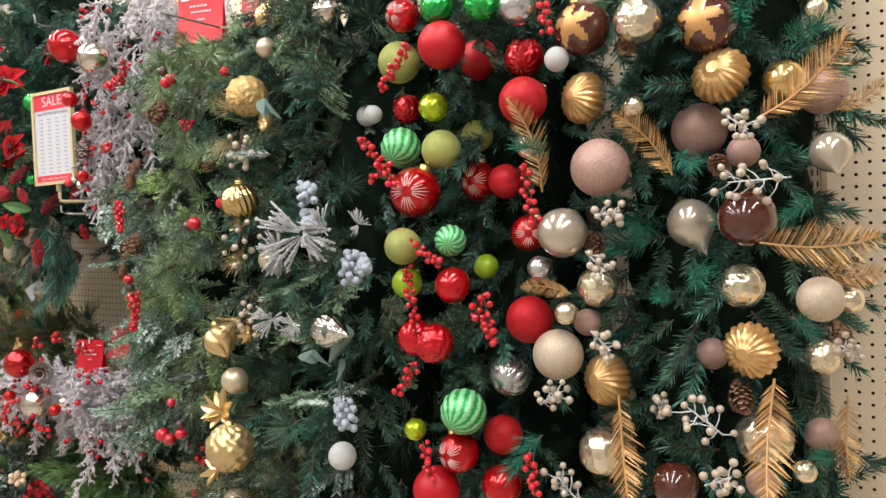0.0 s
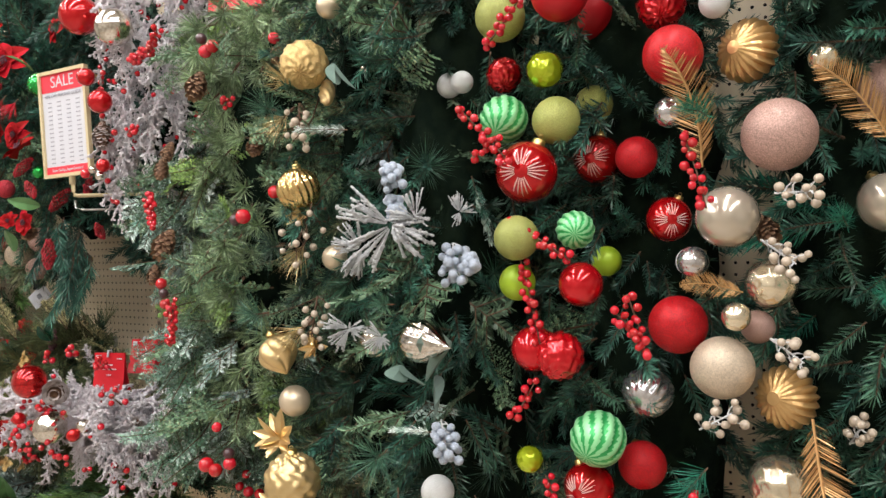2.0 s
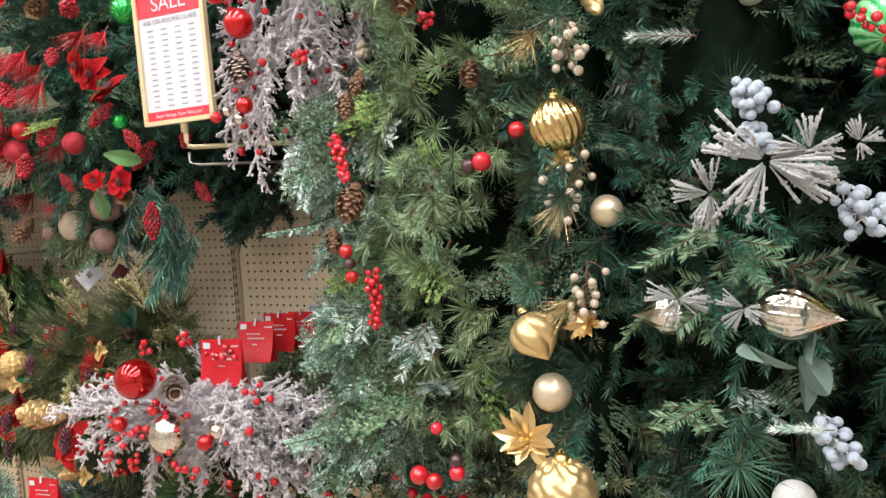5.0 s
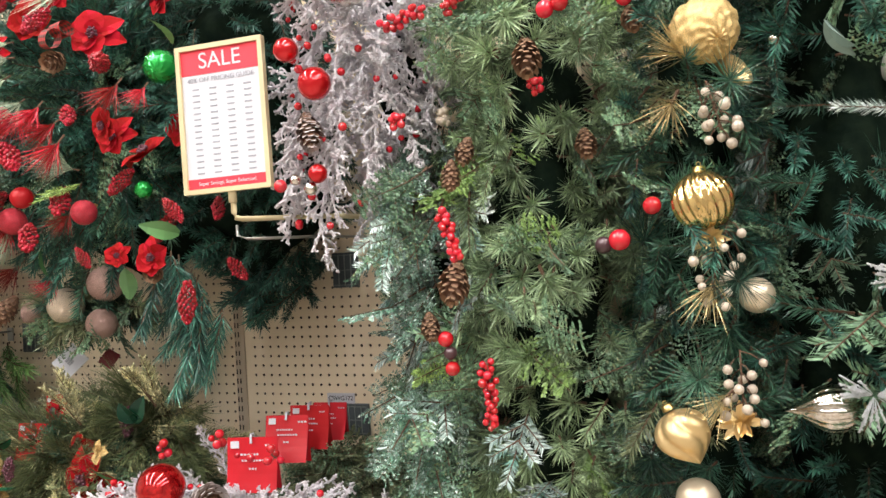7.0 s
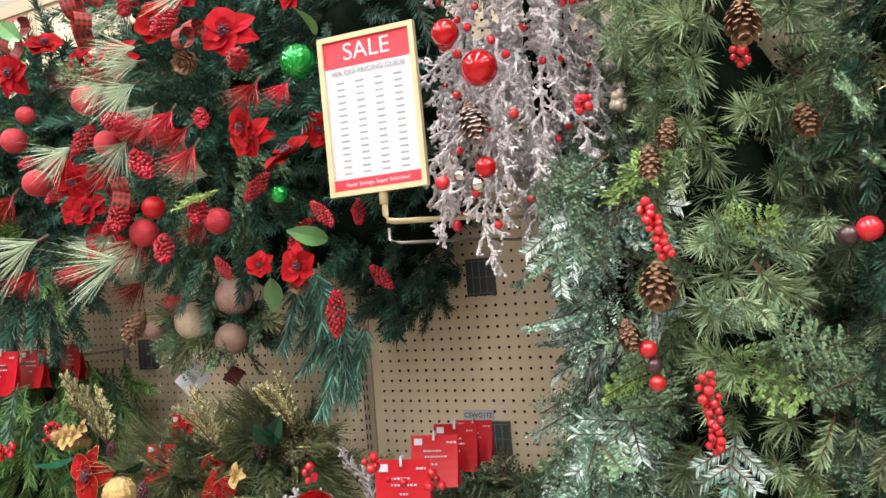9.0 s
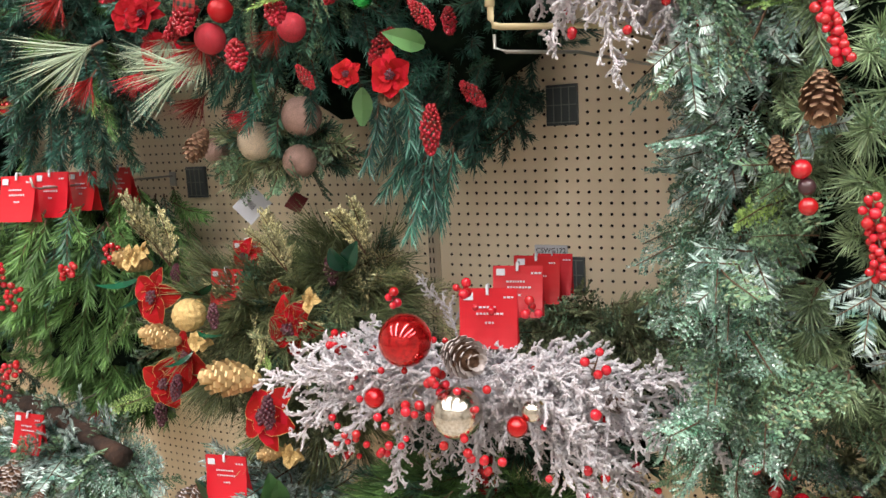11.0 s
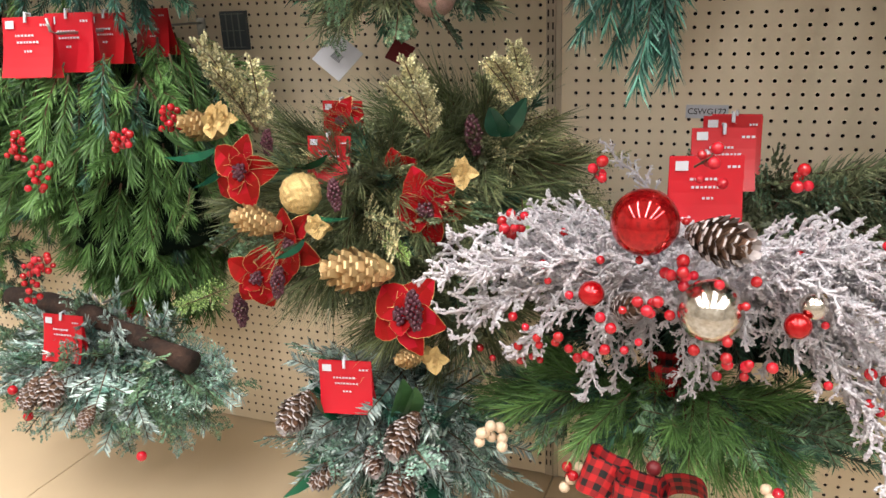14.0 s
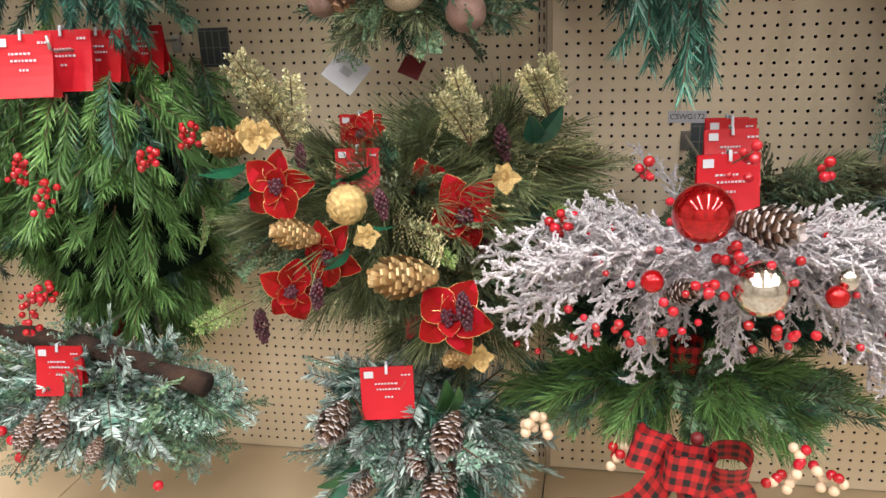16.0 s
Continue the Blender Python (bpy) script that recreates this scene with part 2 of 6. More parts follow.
# ---- mesh helpers ----
class Shape:
    """Collects faces with material slots, and becomes one mesh."""

    def __init__(self):
        self.v, self.f, self.s, self.mats, self.uv = [], [], [], [], {}

    def slot(self, key):
        if key not in self.mats:
            self.mats.append(key)
        return self.mats.index(key)

    def face(self, pts, key, uvs=None):
        i = len(self.v)
        self.v.extend(tuple(p) for p in pts)
        if uvs:
            self.uv[len(self.f)] = uvs
        self.f.append(tuple(range(i, i + len(pts))))
        self.s.append(self.slot(key))

    def needle(self, a, d, length, width, key):
        d = d.normalized()
        side = d.cross(Vector((random.uniform(-1, 1), random.uniform(-1, 1), random.uniform(-1, 1)))).normalized() * width * 0.5
        mid = a + d * length * 0.55 + side.cross(d) * random.uniform(-1, 1) * length * 0.1 / max(width, 1e-4) * width
        self.face((a - side * 0.7, a + side * 0.7, mid + side, mid - side), key)
        self.face((mid - side, mid + side, a + d * length), key)

    def tube(self, pts, radii, key, sides=5):
        i0 = len(self.v)
        for k, p in enumerate(pts):
            d = (pts[min(k + 1, len(pts) - 1)] - pts[max(k - 1, 0)]).normalized()
            u = d.orthogonal().normalized()
            w = d.cross(u)
            for j in range(sides):
                a = 2 * math.pi * j / sides
                self.v.append(tuple(p + (u * math.cos(a) + w * math.sin(a)) * radii[k]))
        m = self.slot(key)
        for k in range(len(pts) - 1):
            for j in range(sides):
                a, b = i0 + k * sides + j, i0 + k * sides + (j + 1) % sides
                self.f.append((a, b, b + sides, a + sides)), self.s.append(m)
        self.f.append(tuple(i0 + (len(pts) - 1) * sides + j for j in range(sides))), self.s.append(m)

    def ball(self, c, r, key, rings=5, sides=8, squash=1.0):
        i0, m = len(self.v), self.slot(key)
        for i in range(rings + 1):
            th = math.pi * i / rings
            for j in range(sides):
                ph = 2 * math.pi * j / sides
                self.v.append((c[0] + r * math.sin(th) * math.cos(ph), c[1] + r * math.sin(th) * math.sin(ph), c[2] + r * squash * math.cos(th)))
        for i in range(rings):
            for j in range(sides):
                a, b = i0 + i * sides + j, i0 + i * sides + (j + 1) % sides
                self.f.append((a, a + sides, b + sides, b)), self.s.append(m)

    def box(self, lo, hi, key):
        (x0, y0, z0), (x1, y1, z1) = lo, hi
        p = [Vector((x, y, z)) for z in (z0, z1) for y in (y0, y1) for x in (x0, x1)]
        for q in ((0, 2, 3, 1), (4, 5, 7, 6), (0, 1, 5, 4), (2, 6, 7, 3), (0, 4, 6, 2), (1, 3, 7, 5)):
            self.face([p[k] for k in q], key)

    def leaf(self, a, d, up, length, width, key, curl=0.25, edge=None):
        """A cupped leaf or petal with a midrib."""
        d = d.normalized()
        side = d.cross(up).normalized()
        nor = side.cross(d)
        rows = []
        for k in range(6):
            t = k / 5
            w = width * 0.5 * (math.sin(math.pi * min(1, t * 0.92 + 0.06)) ** 0.8)
            c = a + d * length * t - nor * curl * length * t * t
            rows.append((c - side * w + nor * w * 0.35, c, c + side * w + nor * w * 0.35))
        for k in range(5):
            for j in (0, 1):
                self.face((rows[k][j], rows[k][j + 1], rows[k + 1][j + 1], rows[k + 1][j]), key)
                if edge:
                    e0, e1 = rows[k][j * 2], rows[k + 1][j * 2]
                    o = side * (0.012 if j else -0.012) * length
                    self.face((e0, e0 + o, e1 + o, e1), edge)

    def mesh(self, name, smooth=True):
        me = bpy.data.meshes.new(name)
        me.from_pydata(self.v, [], self.f)
        for key in self.mats:
            me.materials.append(MAT[key])
        me.polygons.foreach_set("material_index", self.s)
        me.polygons.foreach_set("use_smooth", [smooth] * len(self.f))
        if self.uv:
            layer = me.uv_layers.new(name="uv")
            for fi, uvs in self.uv.items():
                start = me.polygons[fi].loop_start
                for k, c in enumerate(uvs):
                    layer.data[start + k].uv = c
        me.update()
        return me


def thing(name, label, category, at=(0, 0, 0), group=""):
    ob = new(name)
    ob.empty_display_size = 0.05
    ob.location = at
    return tagged(ob, label, category, group)


def part(name, mesh, parent, m=None, label="", scale=1.0):
    """One mesh object under a thing or part; m is its pose in the world."""
    ob = new(name, mesh)
    world_of = WORLD_POSE.get(parent, Matrix.Translation(parent.location))
    m = (m or Matrix()) @ Matrix.Diagonal((scale, scale, scale, 1))
    ob.parent = parent
    ob.matrix_basis = world_of.inverted() @ m
    WORLD_POSE[ob] = m
    if label:
        ob["label"] = label
    return ob


WORLD_POSE = {}


def aim(p, d, spin=0.0):
    """A pose at p whose z axis points along d."""
    return Matrix.Translation(p) @ Vector(d).to_track_quat("Z", "Y").to_matrix().to_4x4() @ Matrix.Rotation(spin, 4, "Z")


def aim_flat(p, d):
    """A pose at p with z along d and the flat side turned to the aisle."""
    z = Vector(d).normalized()
    y = (Vector((0.3, 1, 0)) - z * z.dot(Vector((0.3, 1, 0)))).normalized()
    x = y.cross(z)
    return Matrix.Translation(p) @ Matrix((x, y, z)).transposed().to_4x4()


def R(a, b):
    return random.uniform(a, b)


# ---- structure ----
WALL = 1.82
PITCH = 0.0254
X0, X1 = -6.6, 3.0


def box_object(name, lo, hi, key, label="", category="", bevel=0.0):
    s = Shape()
    s.box(lo, hi, key)
    ob = new(name, s.mesh(name, False))
    return tagged(ob, label, category, kind="structure")


box_object("floor", (X0, -3.2, -0.1), (X1, 2.2, 0.0), "floor", "beige polished store floor", "floor")
box_object("ceiling", (X0, -3.2, CEILING), (X1, 2.2, CEILING + 0.1), "ceilingm", "white panelled store ceiling", "ceiling")
# the next three walls are unseen, added to close the room and bounce light
box_object("wall_south", (X0, -3.3, 0.0), (X1, -3.2, CEILING), "plaster", "plain wall across the aisle", "wall")
box_object("wall_west", (X0 - 0.1, -3.3, 0.0), (X0, 2.2, CEILING), "plaster", "plain store end wall", "wall")
box_object("wall_east", (X1, -3.3, 0.0), (X1 + 0.1, 2.2, CEILING), "plaster", "plain store end wall", "wall")
box_object("wall_north", (X0, WALL + 0.06, 0.0), (X1, WALL + 0.16, CEILING), "plaster", "cream wall behind the pegboard", "wall")

SEAMS = [-6.375, -5.155, -3.935, -2.715, -1.495, -0.275, 0.945, 2.165]
PEG_LOW, PEG_HIGH = 0.165, 2.42
HOLE_X, HOLE_Z = -2.469, 1.285


def pegboard(x0, x1):
    """A perforated board: each cell is a square with a round hole that goes through."""
    verts, faces, slots = [], [], []
    i0, i1 = math.ceil((x0 + 0.012 - HOLE_X) / PITCH), math.floor((x1 - 0.012 - HOLE_X) / PITCH)
    k0, k1 = math.ceil((PEG_LOW + 0.014 - HOLE_Z) / PITCH), math.floor((PEG_HIGH - 0.014 - HOLE_Z) / PITCH)
    h, r = PITCH / 2, 0.0037
    ring = [(math.cos(math.pi * a / 4), math.sin(math.pi * a / 4)) for a in range(8)]
    outer = [(1, 0), (1, 1), (0, 1), (-1, 1), (-1, 0), (-1, -1), (0, -1), (1, -1)]
    for i in range(i0, i1 + 1):
        for k in range(k0, k1 + 1):
            cx, cz, n = HOLE_X + i * PITCH, HOLE_Z + k * PITCH, len(verts)
            verts += [(cx + h * a, WALL, cz + h * b) for a, b in outer]
            verts += [(cx + r * a, WALL, cz + r * b) for a, b in ring]
            verts += [(cx + r * a, WALL + 0.006, cz + r * b) for a, b in ring]
            for j in range(8):
                q = (j + 1) % 8
                faces.append((n + j, n + 8 + j, n + 8 + q, n + q)), slots.append(0)
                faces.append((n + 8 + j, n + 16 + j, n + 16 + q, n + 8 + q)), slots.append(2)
    a0, a1 = HOLE_X + (i0 - 0.5) * PITCH, HOLE_X + (i1 + 0.5) * PITCH
    b0, b1 = HOLE_Z + (k0 - 0.5) * PITCH, HOLE_Z + (k1 + 0.5) * PITCH
    for lo, hi in (((x0, PEG_LOW), (a0, PEG_HIGH)), ((a1, PEG_LOW), (x1, PEG_HIGH)), ((a0, PEG_LOW), (a1, b0)), ((a0, b1), (a1, PEG_HIGH))):
        n = len(verts)
        verts += [(lo[0], WALL, lo[1]), (hi[0], WALL, lo[1]), (hi[0], WALL, hi[1]), (lo[0], WALL, hi[1])]
        faces.append((n, n + 1, n + 2, n + 3)), slots.append(0)
    # near-black sheet behind the board paints the shade seen through the holes
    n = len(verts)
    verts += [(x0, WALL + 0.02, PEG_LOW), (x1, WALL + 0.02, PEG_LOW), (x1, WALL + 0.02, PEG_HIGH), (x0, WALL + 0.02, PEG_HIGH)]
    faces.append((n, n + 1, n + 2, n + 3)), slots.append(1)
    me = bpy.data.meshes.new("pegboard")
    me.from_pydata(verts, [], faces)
    me.materials.append(MAT["peg"]), me.materials.append(MAT["pegshade"]), me.materials.append(MAT["pegedge"])
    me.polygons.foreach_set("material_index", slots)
    me.update()
    return tagged(new("pegboard_panel", me), "beige perforated pegboard wall panel with rows of holes", "pegboard", kind="structure")


def upright(x):
    s = Shape()
    s.box((x - 0.020, WALL - 0.004, PEG_LOW), (x - 0.001, WALL + 0.02, PEG_HIGH), "upright")
    s.box((x + 0.001, WALL - 0.006, PEG_LOW), (x + 0.012, WALL + 0.02, PEG_HIGH), "upright")
    z = PEG_LOW + 0.03
    while z < PEG_HIGH - 0.03:
        for dx in (-0.016, -0.006):
            # dark bars laid on the face paint the slots' shade
            s.box((x + dx - 0.0015, WALL - 0.0052, z), (x + dx + 0.0015, WALL - 0.003, z + 0.014), "pegshade")
        z += 0.0254
    return tagged(new("upright", s.mesh("upright", False)), "slotted beige metal upright between pegboard panels", "upright", kind="structure")


for a, b in zip(SEAMS, SEAMS[1:]):
    if b > -5.2 and a < 1:
        pegboard(a + 0.012, b - 0.020)
    else:
        box_object("pegboard_panel", (a + 0.012, WALL, PEG_LOW), (b - 0.02, WALL + 0.02, PEG_HIGH), "peg", "beige pegboard wall panel", "pegboard")
    upright(b)
    box_object("base_shelf", (a + 0.0015, 1.18, 0.02), (b - 0.0015, WALL + 0.03, 0.162), "deck", "beige metal base shelf under the pegboard", "shelf")
box_object("pegboard_top_rail", (X0, WALL - 0.012, PEG_HIGH), (X1, WALL + 0.06, PEG_HIGH + 0.04), "upright", "beige top rail of the pegboard", "rail")

for sx, sy in STRIPS:
    fx = thing("ceiling_light", "long white fluorescent strip light on the ceiling", "light", (sx, sy, CEILING), "ceiling lights")
    s = Shape()
    s.box((sx - 0.11, sy - 2.25, CEILING - 0.07), (sx + 0.11, sy + 2.25, CEILING), "fixture")
    part("housing", s.mesh("housing", False), fx)
    s = Shape()
    for dx in (-0.05, 0.05):
        s.tube([Vector((sx + dx, sy - 2.17, CEILING - 0.095)), Vector((sx + dx, sy + 2.17, CEILING - 0.095))], [0.019, 0.019], "diffuser", 10)
    part("tube", s.mesh("tube"), fx)


# ---- sprigs: each grows along z from its base ----
def pine_tip(key, length=0.12, needles=95, nl=0.030, width=0.0029, angle=0.95, stem="twig", key2=None):
    s = Shape()
    bend = Vector((R(-0.2, 0.2), R(-0.2, 0.2), 0))
    at = lambda t: Vector((0, 0, length * t)) + bend * length * t * t
    s.tube([at(0), at(0.5), at(1)], [0.0022, 0.0018, 0.001], stem, 4)
    for i in range(needles):
        t = 0.05 + 0.95 * i / needles
        a = i * 2.399 + R(-0.3, 0.3)
        lean = angle * (1.0 - 0.45 * t) * R(0.75, 1.2)
        d = Vector((math.cos(a) * math.sin(lean), math.sin(a) * math.sin(lean), math.cos(lean)))
        s.needle(at(t), d, nl * R(0.75, 1.15), width, key2 if key2 and i % 3 == 0 else key)
    return s.mesh("pine_tip", False)


def needle_tuft(key, needles=75, nl=0.10, spread=1.15, width=0.0019):
    s = Shape()
    s.tube([Vector((0, 0, -0.03)), Vector((0, 0, 0.012))], [0.003, 0.002], "twig", 4)
    for i in range(needles):
        a, lean = i * 2.399, spread * math.sqrt((i + 0.5) / needles) * R(0.85, 1.15)
        d = Vector((math.cos(a) * math.sin(lean), math.sin(a) * math.sin(lean), math.cos(lean)))
        s.needle(Vector((0, 0, R(-0.012, 0.012))), d, nl * R(0.7, 1.1), width, key)
    return s.mesh("needle_tuft", False)


def cedar_sprig(key, length=0.15, pairs=9, key2=None, drop=0.25, scale_leaf=1.0):
    """A flat, fern-like cedar spray with scale leaves along its side twigs."""
    s = Shape()
    at = lambda t: Vector((R(-0.001, 0.001), -drop * length * t * t, length * t))
    s.tube([at(0), at(0.5), at(1)], [0.002, 0.0015, 0.0008], "twig", 4)
    for i in range(pairs):
        t = 0.1 + 0.9 * i / pairs
        reach = length * 0.36 * (1 - 0.65 * t) * R(0.8, 1.15)
        for side in (-1, 1):
            d = Vector((side * R(0.7, 0.9), R(-0.25, 0.15), R(0.5, 0.8))).normalized()
            base = at(t)
            for k in range(7):
                q = base + d * reach * k / 6
                for sd in (-1, 1):
                    e = (d * 0.8 + Vector((-d.z, 0, d.x)) * sd * 0.75 + Vector((0, R(-0.3, 0.3), 0))).normalized()
                    s.needle(q, e, 0.012 * scale_leaf * R(0.8, 1.2) * (1.1 - 0.5 * k / 6), 0.0046 * scale_leaf, key2 if key2 and R(0, 1) < 0.12 else key)
    return s.mesh("cedar_sprig", False)


def fir_sprig(key, length=0.15, key2=None, nl=0.021):
    """A flat fir branch with side twigs of short, broad needles."""
    s = Shape()

    def twig(a, d, ln):
        s.tube([a, a + d * ln], [0.0018, 0.0009], "twig", 4)
        n = int(ln / 0.0028)
        side = d.cross(Vector((0, 1, 0))).normalized()
        for i in range(n):
            for sd in (-1, 1):
                e = d * 0.75 + side * sd * R(0.6, 0.9) + Vector((0, R(-0.45, 0.3), 0))
                s.needle(a + d * ln * (i + 0.5) / n, e, nl * R(0.8, 1.1), 0.0030, key2 if key2 and R(0, 1) < 0.4 else key)

    twig(Vector((0, 0, 0)), Vector((0, -0.1, 1)).normalized(), length)
    for sd in (-1, 1):
        for t in (0.15, 0.42):
            twig(Vector((0, 0, length * t)), Vector((sd * 0.75, R(-0.2, 0.1), 0.75)).normalized(), length * (0.52 - 0.35 * t))
    return s.mesh("fir_sprig", False)


def iced_twig(key="ice", length=0.11, thick=0.0032):
    """A coral-like twig with short side shoots, crusted with ice."""
    s = Shape()

    def grow(a, d, ln, r, depth):
        pts, p, n = [a], a, 5 if depth == 2 else 3
        for k in range(n):
            d = (d + Vector((R(-1, 1), R(-1, 1), R(-1, 1))) * 0.28).normalized()
            p = p + d * ln / n
            pts.append(p)
        s.tube(pts, [r * (1 - 0.35 * k / n) for k in range(n + 1)], key, 5)
        for q in pts[1:]:
            for _ in range(2):
                o = Vector((R(-1, 1), R(-1, 1), R(-1, 1))) * r * 1.1
                s.ball(q + o, r * R(0.7, 1.35), key, 3, 5)
        if depth:
            for q in pts[1:]:
                for _ in range(3):
                    e = (d * 0.7 + Vector((R(-1, 1), R(-1, 1), R(-1, 1)))).normalized()
                    grow(q, e, ln * R(0.2, 0.34), r * 0.72, depth - 1 if R(0, 1) < 0.45 else 0)

    grow(Vector((0, 0, 0)), Vector((0, 0, 1)), length, thick, 2)
    return s.mesh("iced_twig")


def iced_branch(length=0.30, key="ice", droop=0.3, thick=0.0036):
    """A long forked branch crusted with ice; it droops along local -y."""
    s = Shape()
    sway, turn = R(-0.15, 0.15), R(0, 6.3)
    w1, w2 = R(0, 6.3), R(0, 6.3)
    at = lambda t: Vector((length * (sway * math.sin(2.6 * t) + 0.045 * t * math.sin(11 * t + w1)), length * (-droop * t * t + 0.045 * t * math.sin(9 * t + w2)), length * t))

    def crust(a, b, r, step=0.0055):
        n = max(2, int((b - a).length / step))
        s.tube([a, a.lerp(b, 0.5) + Vector((R(-1, 1), R(-1, 1), R(-1, 1))) * (r + 0.10 * (b - a).length), b], [r, r * 0.95, r * 0.8], key, 4)
        for k in range(n):
            o = Vector((R(-1, 1), R(-1, 1), R(-1, 1))) * r * 0.9
            s.ball(a.lerp(b, (k + 0.6) / n) + o, r * R(0.75, 1.35), key, 3, 5)

    n = int(length / 0.026)
    for k in range(n):
        crust(at(k / n), at((k + 1) / n), thick * (1 - 0.3 * k / n))
    for k in range(2 * n):
        t = 0.10 + 0.88 * k / (2 * n)
        a = turn + k * 2.4
        along = (at(min(1, t + 0.05)) - at(t)).normalized()
        side = (along.orthogonal().normalized() * math.cos(a) + along.cross(along.orthogonal().normalized()) * math.sin(a))
        d = (along * 0.85 + side * R(0.5, 0.9)).normalized()
        ln = (0.20 * length * (1 - 0.75 * t) + 0.014) * R(0.6, 1.3)
        p, q = at(t), at(t) + d * ln
        crust(p, q, thick * 0.72, 0.0065)
        for j in range(max(3, int(ln / 0.009))):
            b = p.lerp(q, R(0.3, 1.0))
            e = (d * 0.8 + Vector((R(-1, 1), R(-1, 1), R(-1, 1))) * 0.9).normalized()
            crust(b, b + e * R(0.008, 0.022), thick * 0.66, 0.007)
    return s.mesh("iced_branch")


def frost_burst(stems=40):
    """Three flocked clumps of straight stems facing z, unit radius."""
    s = Shape()
    for i in range(stems):
        a, lean = (0.35, 1.9, 3.5, 3.8)[i % 4] + R(-0.5, 0.5), R(0.6, 1.5)
        d = Vector((math.cos(a) * math.sin(lean), math.sin(a) * math.sin(lean), math.cos(lean)))
        ln = R(0.7, 1.15)
        s.tube([d * 0.1, d * ln * 0.6, d * ln], [0.008, 0.024, 0.026], "white_frost", 5)
        for k in range(13):
            q = d * ln * R(0.45, 1.0) + Vector((R(-1, 1), R(-1, 1), R(-1, 1))) * 0.03
            s.ball(q, R(0.016, 0.036), "white_frost", 3, 5)
    return s.mesh("frost_burst")


def gold_fern(length=0.2, key="straw_gold"):
    s = Shape()
    at = lambda t: Vector((0.10 * length * math.sin(2.5 * t), -0.25 * length * t * t, length * t))
    s.tube([at(k / 6) for k in range(7)], [0.0022] * 6 + [0.0006], key, 4)
    n = 52
    for i in range(n):
        t = 0.04 + 0.96 * i / n
        w = 0.27 * length * math.sin(math.pi * (0.12 + 0.86 * t)) + 0.004
        for sd in (-1, 1):
            s.needle(at(t), Vector((sd * 0.8, R(-0.15, 0.15) - 0.1, 0.62)), w * R(0.85, 1.1), 0.0026, key)
    return s.mesh("gold_fern", False)


def berry_spray(parent, m, key, twig="white_frost", size=0.05, n=13, br=0.0065, label=""):
    """A twig with stalks under the thing, and each berry under the twig."""
    s, tips = Shape(), []
    for i in range(n):
        t, a = (i + 1) / n, i * 2.4
        tip = Vector((math.cos(a) * size * R(0.3, 0.75), math.sin(a) * size * R(0.3, 0.75), size * 2 * (t - 0.5) + R(-0.004, 0.004)))
        base = Vector((0, 0, size * 2 * (t - 0.5) - size * 0.5))
        s.tube([base, (base + tip) / 2 + Vector((0, 0, -0.004)), tip], [0.0013, 0.0012, 0.0009], twig, 4)
        tips.append(tip)
    s.tube([Vector((0, 0, -size * 1.4)), Vector((0, 0, size * 0.6))], [0.002, 0.0013], twig, 4)
    ob = part("berry_spray", s.mesh("berry_spray"), parent, m, label)
    for tip in tips:
        part("berry", BERRY[key], ob, m @ Matrix.Translation(tip), "", br * R(0.8, 1.15))


def berry_string(parent, name, a, d, key, n, br, wander, label=""):
    s, ln, m = Shape(), d.length, aim(a, d)
    s.tube([Vector((0, 0, 0)), Vector((0.004, 0, ln / 2)), Vector((0, 0, ln))], [0.0014] * 3, "twig", 4)
    ob = part(name, s.mesh(name), parent, m, label)
    for i in range(n):
        q = i * 2.4
        p = Vector((math.cos(q) * wander * R(0.3, 1), math.sin(q) * wander * R(0.3, 1), ln * (i + R(0.2, 0.8)) / n))
        part("berry", BERRY[key], ob, m @ Matrix.Translation(p), "", br * R(0.75, 1.2))


def bead_cluster(key, n=70, br=0.13, sx=0.55):
    """A dense spike of small beads, unit half length."""
    s = Shape()
    for i in range(n):
        t, a = (i + 0.5) / n, i * 2.399
        w = sx * math.sin(math.pi * (0.08 + 0.84 * t)) * R(0.75, 1.05)
        s.ball(Vector((math.cos(a) * w, math.sin(a) * w, 2 * t - 1)), br * R(0.8, 1.2), key, 4, 6)
    return s.mesh("bead_cluster")


